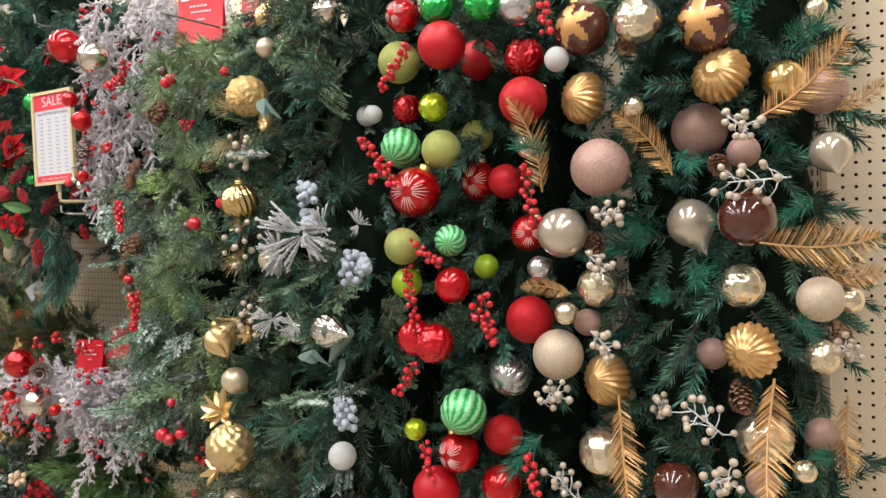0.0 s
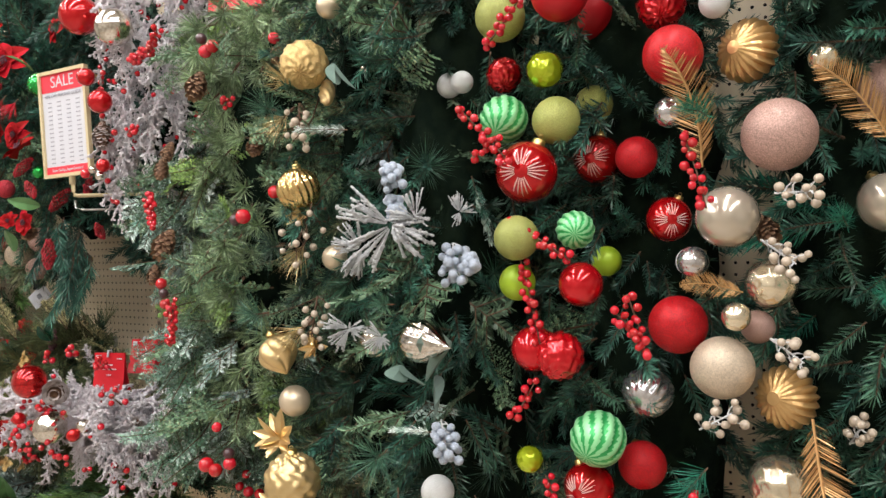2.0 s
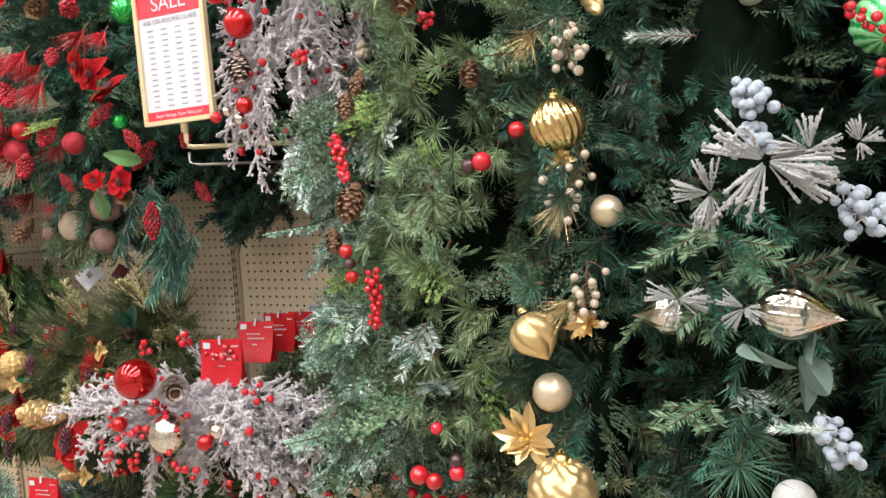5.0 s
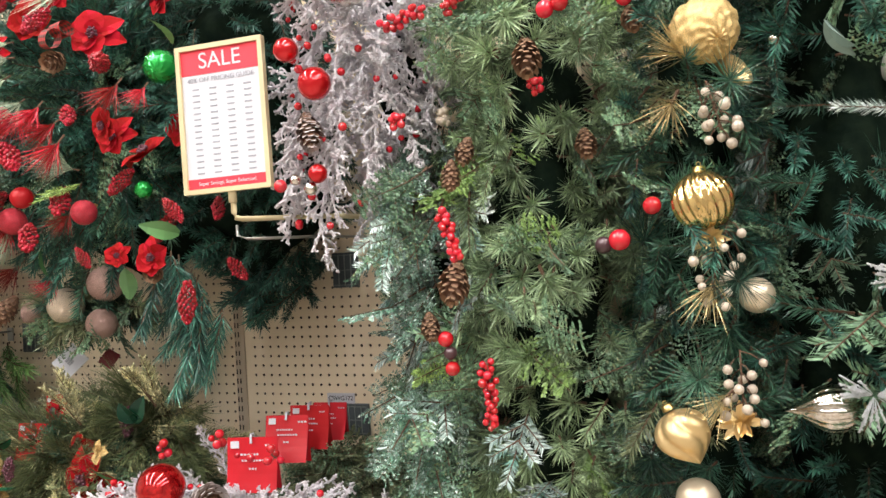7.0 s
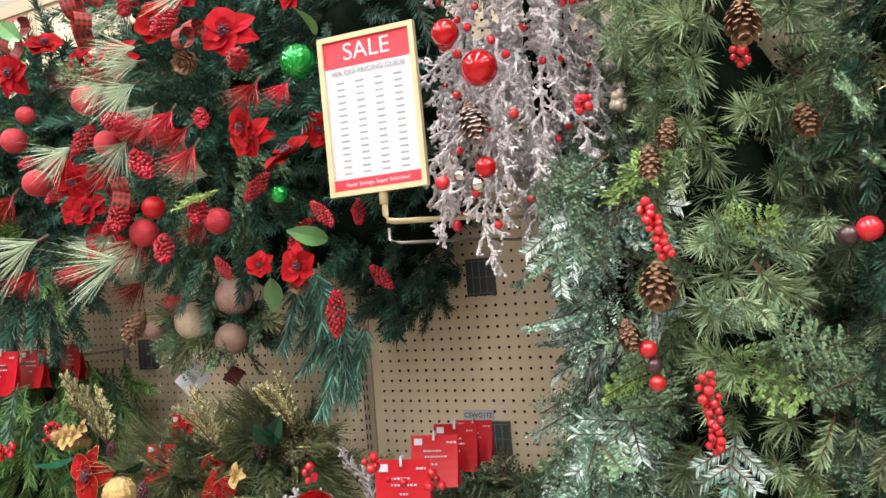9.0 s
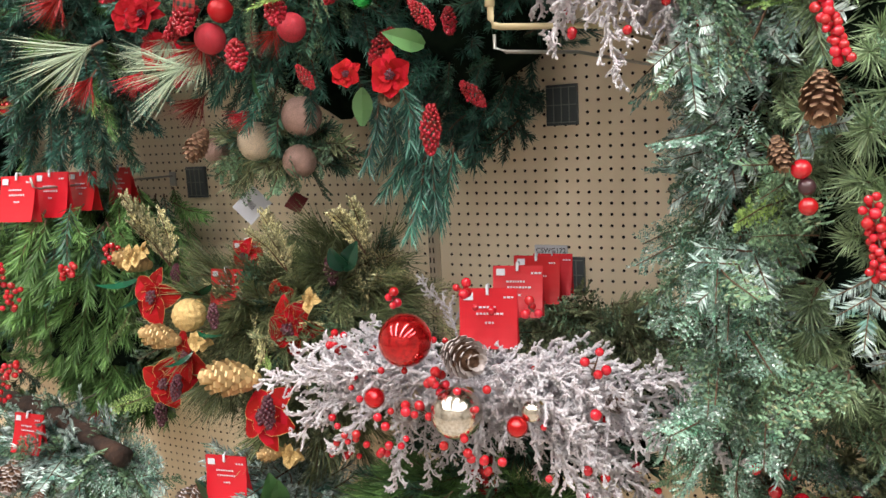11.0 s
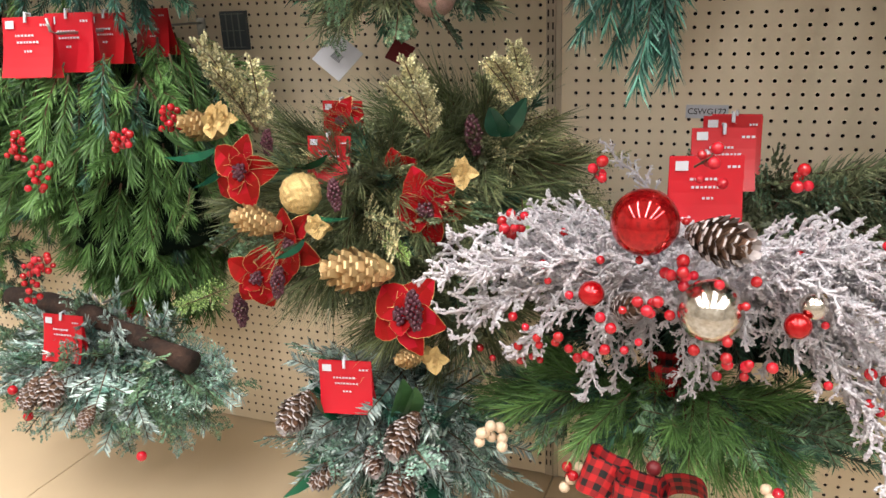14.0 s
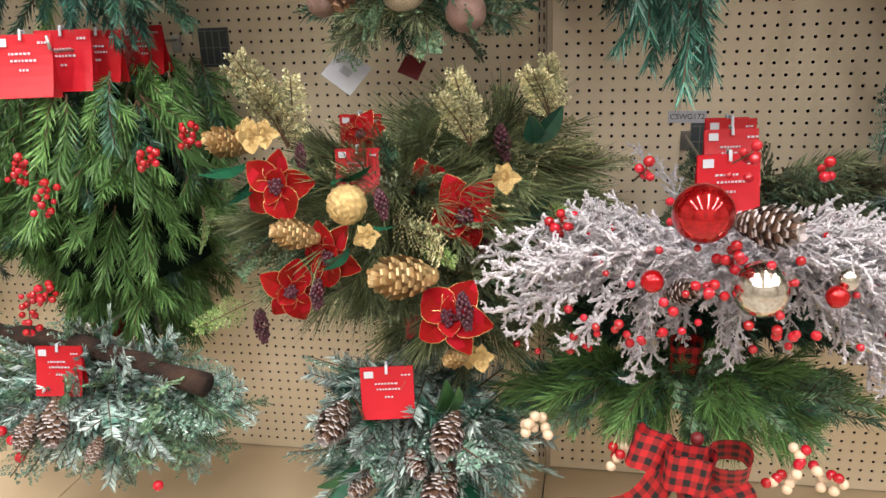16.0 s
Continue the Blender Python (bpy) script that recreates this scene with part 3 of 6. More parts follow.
def pine_cone(body, tip, rows=9, per=9):
    """Overlapping woody scales round an axis; unit half length along z."""
    s = Shape()
    s.ball((0, 0, 0), 0.42, body, 8, 10, 2.1)
    for k in range(rows):
        t = k / (rows - 1)
        z = -0.85 + 1.6 * t
        rad = 0.66 * math.sin(math.pi * (0.10 + 0.80 * (1 - t) ** 0.85)) ** 0.75
        for j in range(per):
            a = 2 * math.pi * (j + 0.5 * (k % 2)) / per + R(-0.12, 0.12)
            o = Vector((math.cos(a), math.sin(a), 0))
            w = Vector((-math.sin(a), math.cos(a), 0)) * (0.10 + 0.17 * rad) * R(0.85, 1.1)
            lift = R(0.06, 0.2) + 0.25 * t
            b, e = o * rad * 0.4 + Vector((0, 0, z - 0.12)), o * rad * R(0.98, 1.12) + Vector((0, 0, z + lift))
            m = b.lerp(e, 0.6) - Vector((0, 0, 0.03))
            th = Vector((0, 0, 0.07))
            s.face((b - w * 0.5, b + w * 0.5, m + w, m - w), body)
            s.face((m - w, m + w, e + w * 0.55, e - w * 0.55), tip)
            s.face((e - w * 0.55, e + w * 0.55, e + w * 0.5 - th, e - w * 0.5 - th), tip)
            s.face((m - w - th, e - w * 0.5 - th, e + w * 0.5 - th, m + w - th), body)
            s.face((b - w * 0.5 - th, m - w - th, m + w - th, b + w * 0.5 - th), body)
    return s.mesh("pine_cone", False)


def poinsettia(key="petal", edge="petal_edge", petals=5, heart="purple_berry"):
    """Broad cupped velvet petals round a heart of small berries, facing z, unit radius."""
    s = Shape()
    for ring, (count, ln, rise) in enumerate(((petals, 1.0, 0.18), (2, 0.6, 0.6))):
        for j in range(count):
            a = 2 * math.pi * (j + 0.5 * ring) / count + R(-0.2, 0.2)
            d = Vector((math.cos(a), math.sin(a), rise + R(-0.12, 0.16)))
            s.leaf(Vector((0, 0, 0.05 * ring)), d, Vector((R(-0.25, 0.25), R(-0.25, 0.25), 1)), ln * R(0.9, 1.12), R(0.7, 1.1) * ln, key, R(-0.2, 0.5), edge)
    for i in range(16):
        a, q = i * 2.4, math.sqrt(i / 16)
        s.ball((0.22 * math.cos(a) * q, 0.22 * math.sin(a) * q, 0.24 + 0.12 * (1 - q) + R(-0.03, 0.03)), R(0.05, 0.075), heart, 4, 6)
    return s.mesh("poinsettia")


def leaf_cluster(key, leaves=3, width=0.5, edge=None):
    s = Shape()
    for j in range(leaves):
        a = (j - (leaves - 1) / 2) * 0.9 + R(-0.2, 0.2)
        d = Vector((math.sin(a), R(-0.5, 0.0), math.cos(a)))
        s.leaf(Vector((0, 0, -0.8)), d, Vector((0, -1, 0.2)), 1.7 * R(0.8, 1.1), 1.7 * width, key, R(0.05, 0.3))
    return s.mesh("leaf_cluster")


def leaf_burst(key, n=11, width=0.36):
    s = Shape()
    for j in range(n):
        a = j * 2.399
        d = Vector((math.cos(a), math.sin(a), R(0.1, 1.6)))
        s.leaf(Vector((0, 0, 0)), d, Vector((R(-0.5, 0.5), R(-0.5, 0.5), 1)), R(0.7, 1.05), width, key, R(0.05, 0.35))
    return s.mesh("leaf_burst")


def ribbon_loop(key, loops=2, width=0.6):
    """Looped ribbon, unit size, with a checked weave."""
    s = Shape()
    for q in range(loops):
        turn = Matrix.Rotation(q * 2.2 + 0.3, 4, "Y") @ Matrix.Rotation(R(-0.4, 0.4), 4, "Z")
        n, prev = 14, None
        for k in range(n + 1):
            a = 2 * math.pi * k / n
            c = Vector((0.55 - 0.55 * math.cos(a), 0, 0.42 * math.sin(a)))
            row = (turn @ (c + Vector((0, -width / 2, 0))), turn @ (c + Vector((0, width / 2, 0))))
            if prev:
                u0, u1 = (k - 1) * 0.42, k * 0.42
                s.face((prev[0], prev[1], row[1], row[0]), key, ((u0, 0), (u0, 2.0), (u1, 2.0), (u1, 0)))
            prev = row
    return s.mesh("ribbon_loop")


def ribbon_ring(key, radius, width):
    """A ribbon loop standing on its edge, slightly flattened and waved."""
    s, n, prev = Shape(), 24, None
    for k in range(n + 1):
        a = 2 * math.pi * k / n
        c = Vector((radius * math.cos(a), radius * 0.8 * math.sin(a), 0.004 * math.sin(3 * a)))
        row = (c * 0.9 + Vector((0, 0, -width / 2)), c + Vector((0, 0, width / 2)))
        if prev:
            u0, u1 = (k - 1) / n * 6.28 * radius * 40, k / n * 6.28 * radius * 40
            s.face((prev[0], prev[1], row[1], row[0]), key, ((u0, 0), (u0, width * 40), (u1, width * 40), (u1, 0)))
        prev = row
    return s.mesh("ribbon_ring")


def ribbon_tail(key, length, width):
    s, prev, n = Shape(), None, 12
    for k in range(n + 1):
        t = k / n
        c = Vector((0.18 * length * math.sin(3.2 * t), -0.05 * length * math.sin(5 * t), -length * t))
        row = (c + Vector((-width / 2, 0, 0)), c + Vector((width / 2, 0.01, 0.0)))
        if prev:
            v0, v1 = (k - 1) / n * length * 40, k / n * length * 40
            s.face((prev[0], prev[1], row[1], row[0]), key, ((0, v0), (width * 40, v0), (width * 40, v1), (0, v1)))
        prev = row
    return s.mesh("ribbon_tail")


# ---- ornaments, unit radius, hung along z ----
def turned(name, shape, keyed, rings=22, sides=40, smooth=True):
    """A turned form: shape(theta, phi) gives the radius along the direction, keyed(theta, phi) the material."""
    s = Shape()
    for i in range(rings + 1):
        th = math.pi * i / rings
        for j in range(sides):
            ph = 2 * math.pi * j / sides
            r, z = shape(th, ph)
            s.v.append((r * math.cos(ph), r * math.sin(ph), z))
    for i in range(rings):
        for j in range(sides):
            a, b = i * sides + j, i * sides + (j + 1) % sides
            s.f.append((a, a + sides, b + sides, b))
            s.s.append(s.slot(keyed(math.pi * (i + 0.5) / rings, 2 * math.pi * (j + 0.5) / sides)))
    return s.mesh(name, smooth)


def sphere(th, ph):
    return math.sin(th), math.cos(th)


def ribbed(count, depth, twist=0.0, tall=1.0):
    def f(th, ph):
        w = 1 - depth * (0.5 + 0.5 * math.cos(count * (ph + twist * math.cos(th)))) * math.sin(th)
        return math.sin(th) * w, math.cos(th) * tall * (1 - 0.0 * w)
    return f


def dimpled(th, ph):
    w = 1 - 0.055 * abs(math.sin(6 * th + 3 * ph) * math.sin(6 * th - 3 * ph)) ** 0.6
    return math.sin(th) * w, math.cos(th) * w


def knobbed(th, ph):
    w = 1 + 0.07 * (math.sin(9 * th) * math.sin(10 * ph + (round(9 * th / math.pi) % 2) * 1.5))
    return math.sin(th) * w, math.cos(th) * w


def onion(th, ph):
    t = th / math.pi
    return math.sin(th) ** (1.0 if t < 0.5 else 1.5) * 0.95, math.cos(th) * (1.0 if t < 0.5 else 1.0 + 0.55 * ((t - 0.5) * 2) ** 3)


def ribonion(th, ph):
    r, z = onion(th, ph)
    return r * (1 - 0.06 * (0.5 + 0.5 * math.cos(16 * ph))), z * 1.1


def rosette(th, ph):
    w = 1 - 0.16 * (0.5 + 0.5 * math.cos(20 * ph)) * math.sin(th)
    return math.sin(th) ** 0.9 * w * 1.02, (0.72 * math.cos(th)) * (1 + 0.1 * (th < 0.3))


def squash_form(th, ph):
    w = 0.76 + 0.26 * abs(math.sin(3 * (ph + 0.5 * math.cos(th)))) ** 0.55
    t = th / math.pi
    return math.sin(th) * w, math.cos(th) * (0.85 if t < 0.5 else 0.85 + 0.35 * ((t - 0.5) * 2) ** 3)


def twist_form(th, ph):
    w = 1 - 0.16 * (0.5 + 0.5 * math.cos(5 * (ph + 2.2 * math.cos(th))))
    return 0.75 * math.sin(th) * w, 2.0 * math.cos(th)


def plain(key):
    return lambda th, ph: key


def maple(th, ph):
    q = (ph - 4.71) * math.sin(th)
    rr = math.hypot(q, (th - 1.55) * 1.0)
    a = math.atan2(th - 1.55, q)
    return "copper" if rr < 0.62 + 0.26 * math.cos(5 * a + 0.9) + 0.08 * math.cos(11 * a) else "brownball"


def starburst_lines():
    """Glitter strokes that fan out over the front of a ball."""
    s = Shape()
    for a in range(4):
        c = math.pi / 2 * a + 0.4
        for k in range(-2, 3):
            b = c + k * 0.22
            pts = []
            for q in range(5):
                t = 0.22 + 0.17 * q * (1 - 0.12 * abs(k))
                d = Vector((math.cos(b) * math.sin(t), -math.cos(t), math.sin(b) * math.sin(t)))
                pts.append(d * 1.012)
            s.tube(pts, [0.016, 0.026, 0.026, 0.02, 0.008], "whiteline", 4)
    return s.mesh("starburst_pattern")


BALL = {
    "leaf": turned("ornament", sphere, maple, 40, 64), "dimple": turned("ornament", dimpled, plain("champdim"), 32, 48),
    "shiny": turned("ornament", sphere, plain("champdim")), "fan": turned("ornament", rosette, plain("fan"), 18, 80, False),
    "mauve": turned("ornament", sphere, plain("mauve")), "drop": turned("ornament", onion, plain("pearl"), 28, 32),
    "pearl": turned("ornament", sphere, plain("pearl")), "brown": turned("ornament", sphere, plain("brownball")),
    "champagne": turned("ornament", sphere, plain("champ")), "white": turned("ornament", sphere, plain("white")),
    "gold": turned("ornament", sphere, plain("goldm")), "silver": turned("ornament", sphere, plain("silver")),
    "starburst": turned("ornament", sphere, plain("redshiny")), "green": turned("ornament", knobbed, plain("greeng")),
    "olive": turned("ornament", sphere, plain("olive")), "redmatte": turned("ornament", sphere, plain("redmatte")),
    "reddimple": turned("ornament", knobbed, plain("redshiny"), 36, 56), "lime": turned("ornament", dimpled, plain("limeg"), 28, 40),
    "stripe": turned("ornament", ribbed(12, 0.07, 0.5), lambda th, ph: "stripe2" if math.cos(12 * (ph + 0.5 * math.cos(th))) < 0.25 else "stripe1", 28, 72),
    "redglitter": turned("ornament", sphere, plain("redglit")), "limematte": turned("ornament", sphere, plain("limem")),
    "redshiny": turned("ornament", sphere, plain("redshiny")), "redmercury": turned("ornament", sphere, plain("redmerc")),
    "rib": turned("ornament", ribbed(14, 0.10, 0.3), plain("silver"), 24, 84), "goldbump": turned("ornament", knobbed, plain("goldglitter"), 36, 56),
    "goldrib": turned("ornament", ribbed(18, 0.10, 0.35), plain("goldm"), 24, 90), "squash": turned("ornament", squash_form, plain("goldsatin"), 28, 56),
    "satin": turned("ornament", sphere, plain("satin")), "pineapple": turned("ornament", knobbed, plain("goldsatin"), 36, 56),
    "twist": turned("ornament", twist_form, plain("goldsatin"), 28, 40), "teardrop": turned("ornament", ribonion, plain("mercury"), 28, 64),
    "mercury": turned("ornament", sphere, plain("mercury")), "redberry": turned("berry", sphere, plain("red_berry"), 10, 14),
    "darkberry": turned("berry", sphere, plain("dark_berry"), 10, 14), "pink": turned("ornament", sphere, plain("pink")),
    "goldbead": turned("ornament", knobbed, plain("goldglitter"), 40, 60),
    "candy": turned("ornament", ribbed(10, 0.0, 1.2), lambda th, ph: "goldglitter" if math.cos(6 * (ph + 1.2 * math.cos(th))) < -0.2 else "redshiny", 26, 60),
}
BERRY = {k: turned("berry", sphere, plain(k), 8, 12) for k in ("red_berry", "pearl_berry", "cream_berry", "dark_berry", "ice_berry")}
LINES = starburst_lines()
s_cap = Shape()
s_cap.tube([Vector((0, 0, 0.93)), Vector((0, 0, 1.14)), Vector((0, 0, 1.16))], [0.22, 0.2, 0.05], "cap", 12)
s_cap.tube([Vector((0.07 * math.cos(a), 0, 1.22 + 0.07 * math.sin(a))) for a in [k * math.pi / 4 for k in range(9)]], [0.018] * 9, "cap", 5)
CAP = s_cap.mesh("cap")
NAMES = {"leaf": "chestnut ball with a copper maple leaf", "fan": "pleated gold foil rosette", "starburst": "red ball with white glitter strokes", "stripe": "green ball with pale glitter ribs",
         "dimple": "champagne foil ball with pressed facets", "drop": "pearl onion-shaped drop", "mauve": "mauve glitter ball", "olive": "olive green glitter ball", "redmatte": "matte red ball",
         "pink": "pinkish red glitter ball", "goldrib": "ribbed shiny gold ball", "squash": "gold gourd ornament", "pineapple": "gold pineapple-textured ball", "mercury": "silver mercury glass ball",
         "redmercury": "glossy red mercury glass ball", "goldbead": "gold beaded ball", "rib": "ribbed silver ball", "champagne": "champagne glitter ball", "redglitter": "red glitter ball"}


def ornaments(garland, rows):
    for kind, x, y, z, r in rows:
        if kind == "fan" or kind == "candy":
            m = aim((x, y, z), (R(-0.5, 0.1), -1, R(-0.3, 0.4)), R(0, 6))
        elif kind == "teardrop":
            m = aim((x, y, z), (1 if x < -1.2 else -1, R(0.0, 0.2), R(0.0, 0.15)), R(0, 6))
        elif kind == "drop":
            m = aim((x, y, z), (R(-0.6, 0.2) - 0.4, R(0.2, 0.6), 0.6), R(0, 6))
        elif kind == "leaf":
            m = Matrix.Translation((x, y, z)) @ Matrix.Rotation(R(-0.3, 0.5), 4, "Z") @ Matrix.Rotation(R(-0.4, 0.4), 4, "Y")
        elif kind in ("starburst", "squash", "pineapple", "goldrib"):
            m = Matrix.Translation((x, y, z)) @ Matrix.Rotation(R(-0.1, 0.7), 4, "Z") @ Matrix.Rotation(R(-0.6, 0.6), 4, "Y")
        else:
            m = aim((x, y, z), (R(-0.6, 0.6), R(0.6, 1.4), R(0.2, 0.8)), R(0, 6))
        name = "berry" if "berry" in kind else "ornament"
        ob = part(name, BALL[kind], garland, m, NAMES.get(kind, ""), r)
        if name == "ornament" and kind not in ("fan", "candy"):
            part("cap", CAP, ob, m, "", r)
        if kind == "starburst":
            part("starburst_pattern", LINES, ob, m, "", r)


def join_stuff(name, parent, items, label=""):
    """Many sprigs joined into one mesh: items are (mesh, pose)."""
    verts, faces, slots, mats, base = [], [], [], [], 0
    cache = {}
    for me, m in items:
        if me not in cache:
            co = np.empty(len(me.vertices) * 3)
            me.vertices.foreach_get("co", co)
            idx = []
            for k in me.materials:
                if k not in mats:
                    mats.append(k)
                idx.append(mats.index(k))
            cache[me] = (co.reshape(-1, 3), [tuple(p.vertices) for p in me.polygons], [idx[p.material_index] for p in me.polygons])
        co, fs, ss = cache[me]
        a = np.array(m)
        verts.append(co @ a[:3, :3].T + a[:3, 3])
        faces.extend(tuple(i + base for i in f) for f in fs)
        slots.extend(ss)
        base += len(co)
    me = bpy.data.meshes.new(name)
    me.from_pydata(np.concatenate(verts).tolist(), [], faces)
    for k in mats:
        me.materials.append(k)
    me.polygons.foreach_set("material_index", slots)
    me.update()
    return tagged(part(name, me, parent, None, label), kind="stuff")


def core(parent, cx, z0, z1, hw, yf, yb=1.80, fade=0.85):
    """The bundle behind the tips, near-black to paint in the shade between them."""
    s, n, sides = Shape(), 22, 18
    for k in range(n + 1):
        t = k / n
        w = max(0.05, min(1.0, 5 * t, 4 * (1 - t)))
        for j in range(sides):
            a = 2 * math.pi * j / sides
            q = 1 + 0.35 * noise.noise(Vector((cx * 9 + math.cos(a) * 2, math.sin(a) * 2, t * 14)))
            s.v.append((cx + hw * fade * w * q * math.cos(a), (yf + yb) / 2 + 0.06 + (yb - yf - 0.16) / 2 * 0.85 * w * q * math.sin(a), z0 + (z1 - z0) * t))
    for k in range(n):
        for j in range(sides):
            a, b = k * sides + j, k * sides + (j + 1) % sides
            s.f.append((a, b, b + sides, a + sides)), s.s.append(s.slot("gapshade"))
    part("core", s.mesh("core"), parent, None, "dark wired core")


def column(parent, cx, z0, z1, hw, yf, mix, count=260, behind=260, yb=1.80, down=0.35, scale=(0.7, 1.15), fade=0.75, taper=0.12):
    """Tips all over the front of a hanging bundle; mix lists (mesh, weight)."""
    meshes, weights = [m for m, _ in mix], [w for _, w in mix]
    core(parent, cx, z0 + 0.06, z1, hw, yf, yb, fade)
    items = []
    for i in range(count + behind):
        back = i >= count
        t = R(0, 1)
        z = z0 + (z1 - z0) * t
        a = R(-1.0, 1.0) * 1.75
        w = min(1.0, 0.35 + t / taper * 0.65, 0.5 + (1 - t) / 0.1 * 0.5)
        wob = 1 + 0.22 * noise.noise(Vector((cx * 7 + a * 0.7, z * 5.0, 1.7)))
        q = (R(0.5, 0.8) if back else R(0.84, 1.06)) * w * wob
        p = Vector((cx + hw * q * math.sin(a), yb - 0.02 - (yb - 0.02 - yf - 0.035) * max(0.08, math.cos(a * 0.88)) ** 0.7 * q, z))
        d = Vector((math.sin(a) * 0.7 + R(-0.7, 0.7), -math.cos(a) * 0.9 + R(-0.5, 0.3), -down + R(-0.8, 0.7)))
        me = random.choices(meshes, weights)[0]
        d.normalize()
        sc = R(*scale)
        m = aim(p - d * 0.07 * sc, d, R(0, 6.3)) if "flat" not in me.name else aim(p - d * 0.07 * sc, d, 0)
        if back or i >= 290:
            items.append((me, m @ Matrix.Diagonal((sc, sc, sc, 1))))
        else:
            part("sprig", me, parent, m, "", sc)
    if items:
        join_stuff("inner_foliage", parent, items)


def swag(parent, cx, cy, cz, hx, hy, hz, mix, count=180, behind=120, tilt=0.0, droop=0.25, scale=(0.8, 1.25), yb=1.80):
    """Tips that fan outwards from the middle of a wall swag."""
    meshes, weights = [m for m, _ in mix], [w for _, w in mix]
    items = []
    for i in range(count + behind):
        back = i >= count
        a, e = R(0, 2 * math.pi), math.sqrt(R(0.0, 1.0)) * 1.45
        q = R(0.3, 0.75) if back else R(0.75, 1.0)
        n = Vector((math.cos(a) * math.sin(e), -math.cos(e), math.sin(a) * math.sin(e)))
        px = hx * q * n.x
        p = Vector((cx + px, cy + hy * (1 + n.y * q), cz + hz * q * n.z + tilt * px - droop * px * px / hx))
        d = Vector((n.x * 1.3 * hx / max(hx, hz) + R(-0.35, 0.35), n.y * 0.6 + R(-0.3, 0.1), n.z * 0.8 + R(-0.4, 0.3) - 0.25)).normalized()
        me, sc = random.choices(meshes, weights)[0], R(*scale)
        m = aim(p - d * 0.07 * sc, d, R(0, 6.3))
        if back:
            items.append((me, m @ Matrix.Diagonal((sc, sc, sc, 1))))
        else:
            part("sprig", me, parent, m, "", sc)
    if items:
        join_stuff("inner_foliage", parent, items)


def scatter(parent, name, mesh_of, rows, face=(0, -1, 0.1), jitter=0.4, size=1.0, upright_z=False, label=""):
    """Parts of unit size at given places; mesh_of is a mesh or a dict by kind."""
    for kind, x, y, z, r in rows:
        me = mesh_of[kind] if isinstance(mesh_of, dict) else mesh_of
        d = Vector(face) + Vector((R(-1, 1), R(-1, 1), R(-1, 1))) * jitter
        part(name, me, parent, aim((x, y, z), d, R(0, 6.3)), label, r * size)


# a few sprigs of each kind, shared by all the garlands
P = {
    "hang": [pine_tip("teal", 0.14, 120, 0.044, 0.0028, 0.75) for _ in range(2)],
    "pine": [pine_tip("pine") for _ in range(3)], "teal": [pine_tip("teal", 0.11, 105, 0.028) for _ in range(3)], "tealbig": [pine_tip("teal", 0.16, 130, 0.034) for _ in range(2)],
    "emerald": [pine_tip("emerald", 0.13, 110, 0.040) for _ in range(2)], "meadow": [pine_tip("meadow", 0.11, 85, 0.034, 0.0028, 0.9) for _ in range(3)],
    "meadowtuft": [needle_tuft("meadow", 84, 0.054, 1.3, 0.0023) for _ in range(3)], "fresh": [pine_tip("fresh", 0.14, 110, 0.045, 0.0028, 0.7) for _ in range(3)],
    "lime": [cedar_sprig("lime_cedar") for _ in range(2)], "cedar": [cedar_sprig("cedar", 0.16, 14, "olive_cedar", 0.25, 0.75) for _ in range(3)], "olive": [cedar_sprig("olive_cedar", 0.15, 9) for _ in range(2)],
    "frostfir": [fir_sprig("frost_fir", 0.15) for _ in range(3)], "frostcedar": [cedar_sprig("frost_cedar", 0.17, 16, "snow_needle", 0.25, 0.65) for _ in range(3)],
    "snow": [pine_tip("snow_needle", 0.13, 120, 0.026) for _ in range(2)], "golden": [cedar_sprig("golden", 0.15, 16, "olive_cedar", 0.25, 0.6) for _ in range(2)],
    "firgreen": [fir_sprig("cedar", 0.14) for _ in range(2)], "ice": [iced_twig() for _ in range(4)], "grey": [pine_tip("olive_cedar", 0.12, 90, 0.04) for _ in range(2)],
    "tuft": [needle_tuft("pine", 90, 0.085, 1.35) for _ in range(2)],
    "brush": [pine_tip("olive_pine", 0.13, 100, 0.085, 0.0015, 0.55) for _ in range(3)], "greenbrush": [pine_tip("fresh", 0.13, 130, 0.06, 0.0018, 0.75) for _ in range(2)],
    "lacy": [cedar_sprig("olive_cedar", 0.13, 12, "golden") for _ in range(2)],
}


def mixof(**kw):
    return [(m, w / len(P[k])) for k, w in kw.items() for m in P[k]]


U = {  # unit-size pieces
    "cone": pine_cone("cone", "cone_tip"), "frostcone": pine_cone("cone", "cone_frost", 10, 10), "goldcone": pine_cone("cone_gold", "cone_gold", 10, 10),
    "fuzz": bead_cluster("fuzz_berry", 110, 0.085, 0.42), "purple": bead_cluster("purple_berry", 60, 0.13, 0.42),
    "poinsettia": poinsettia(), "plainpoin": poinsettia("petal", None, 6), "goldleaf": leaf_burst("gold_leaf", 11, 0.34), "goldflower": poinsettia("goldglitter", None, 5, "goldglitter"), "leafgreen": leaf_cluster("green_leaf", 1, 0.5),
    "sage": leaf_cluster("sage", 2, 0.55), "darkleaf": leaf_cluster("dark_leaf", 2, 0.5), "plaid": ribbon_loop("tartan", 2, 0.7),
}
TUFT = needle_tuft("pine", 110, 0.075, 1.35, 0.0015)
TUFT_EMERALD = pine_tip("emerald", 0.10, 150, 0.055, 0.0015, 0.85)
TUFT_SNOW = pine_tip("snow_needle", 0.13, 170, 0.026, 0.0018, 0.9)
TUFT_LONG = needle_tuft("pale_needle", 70, 0.15, 0.75, 0.0017)
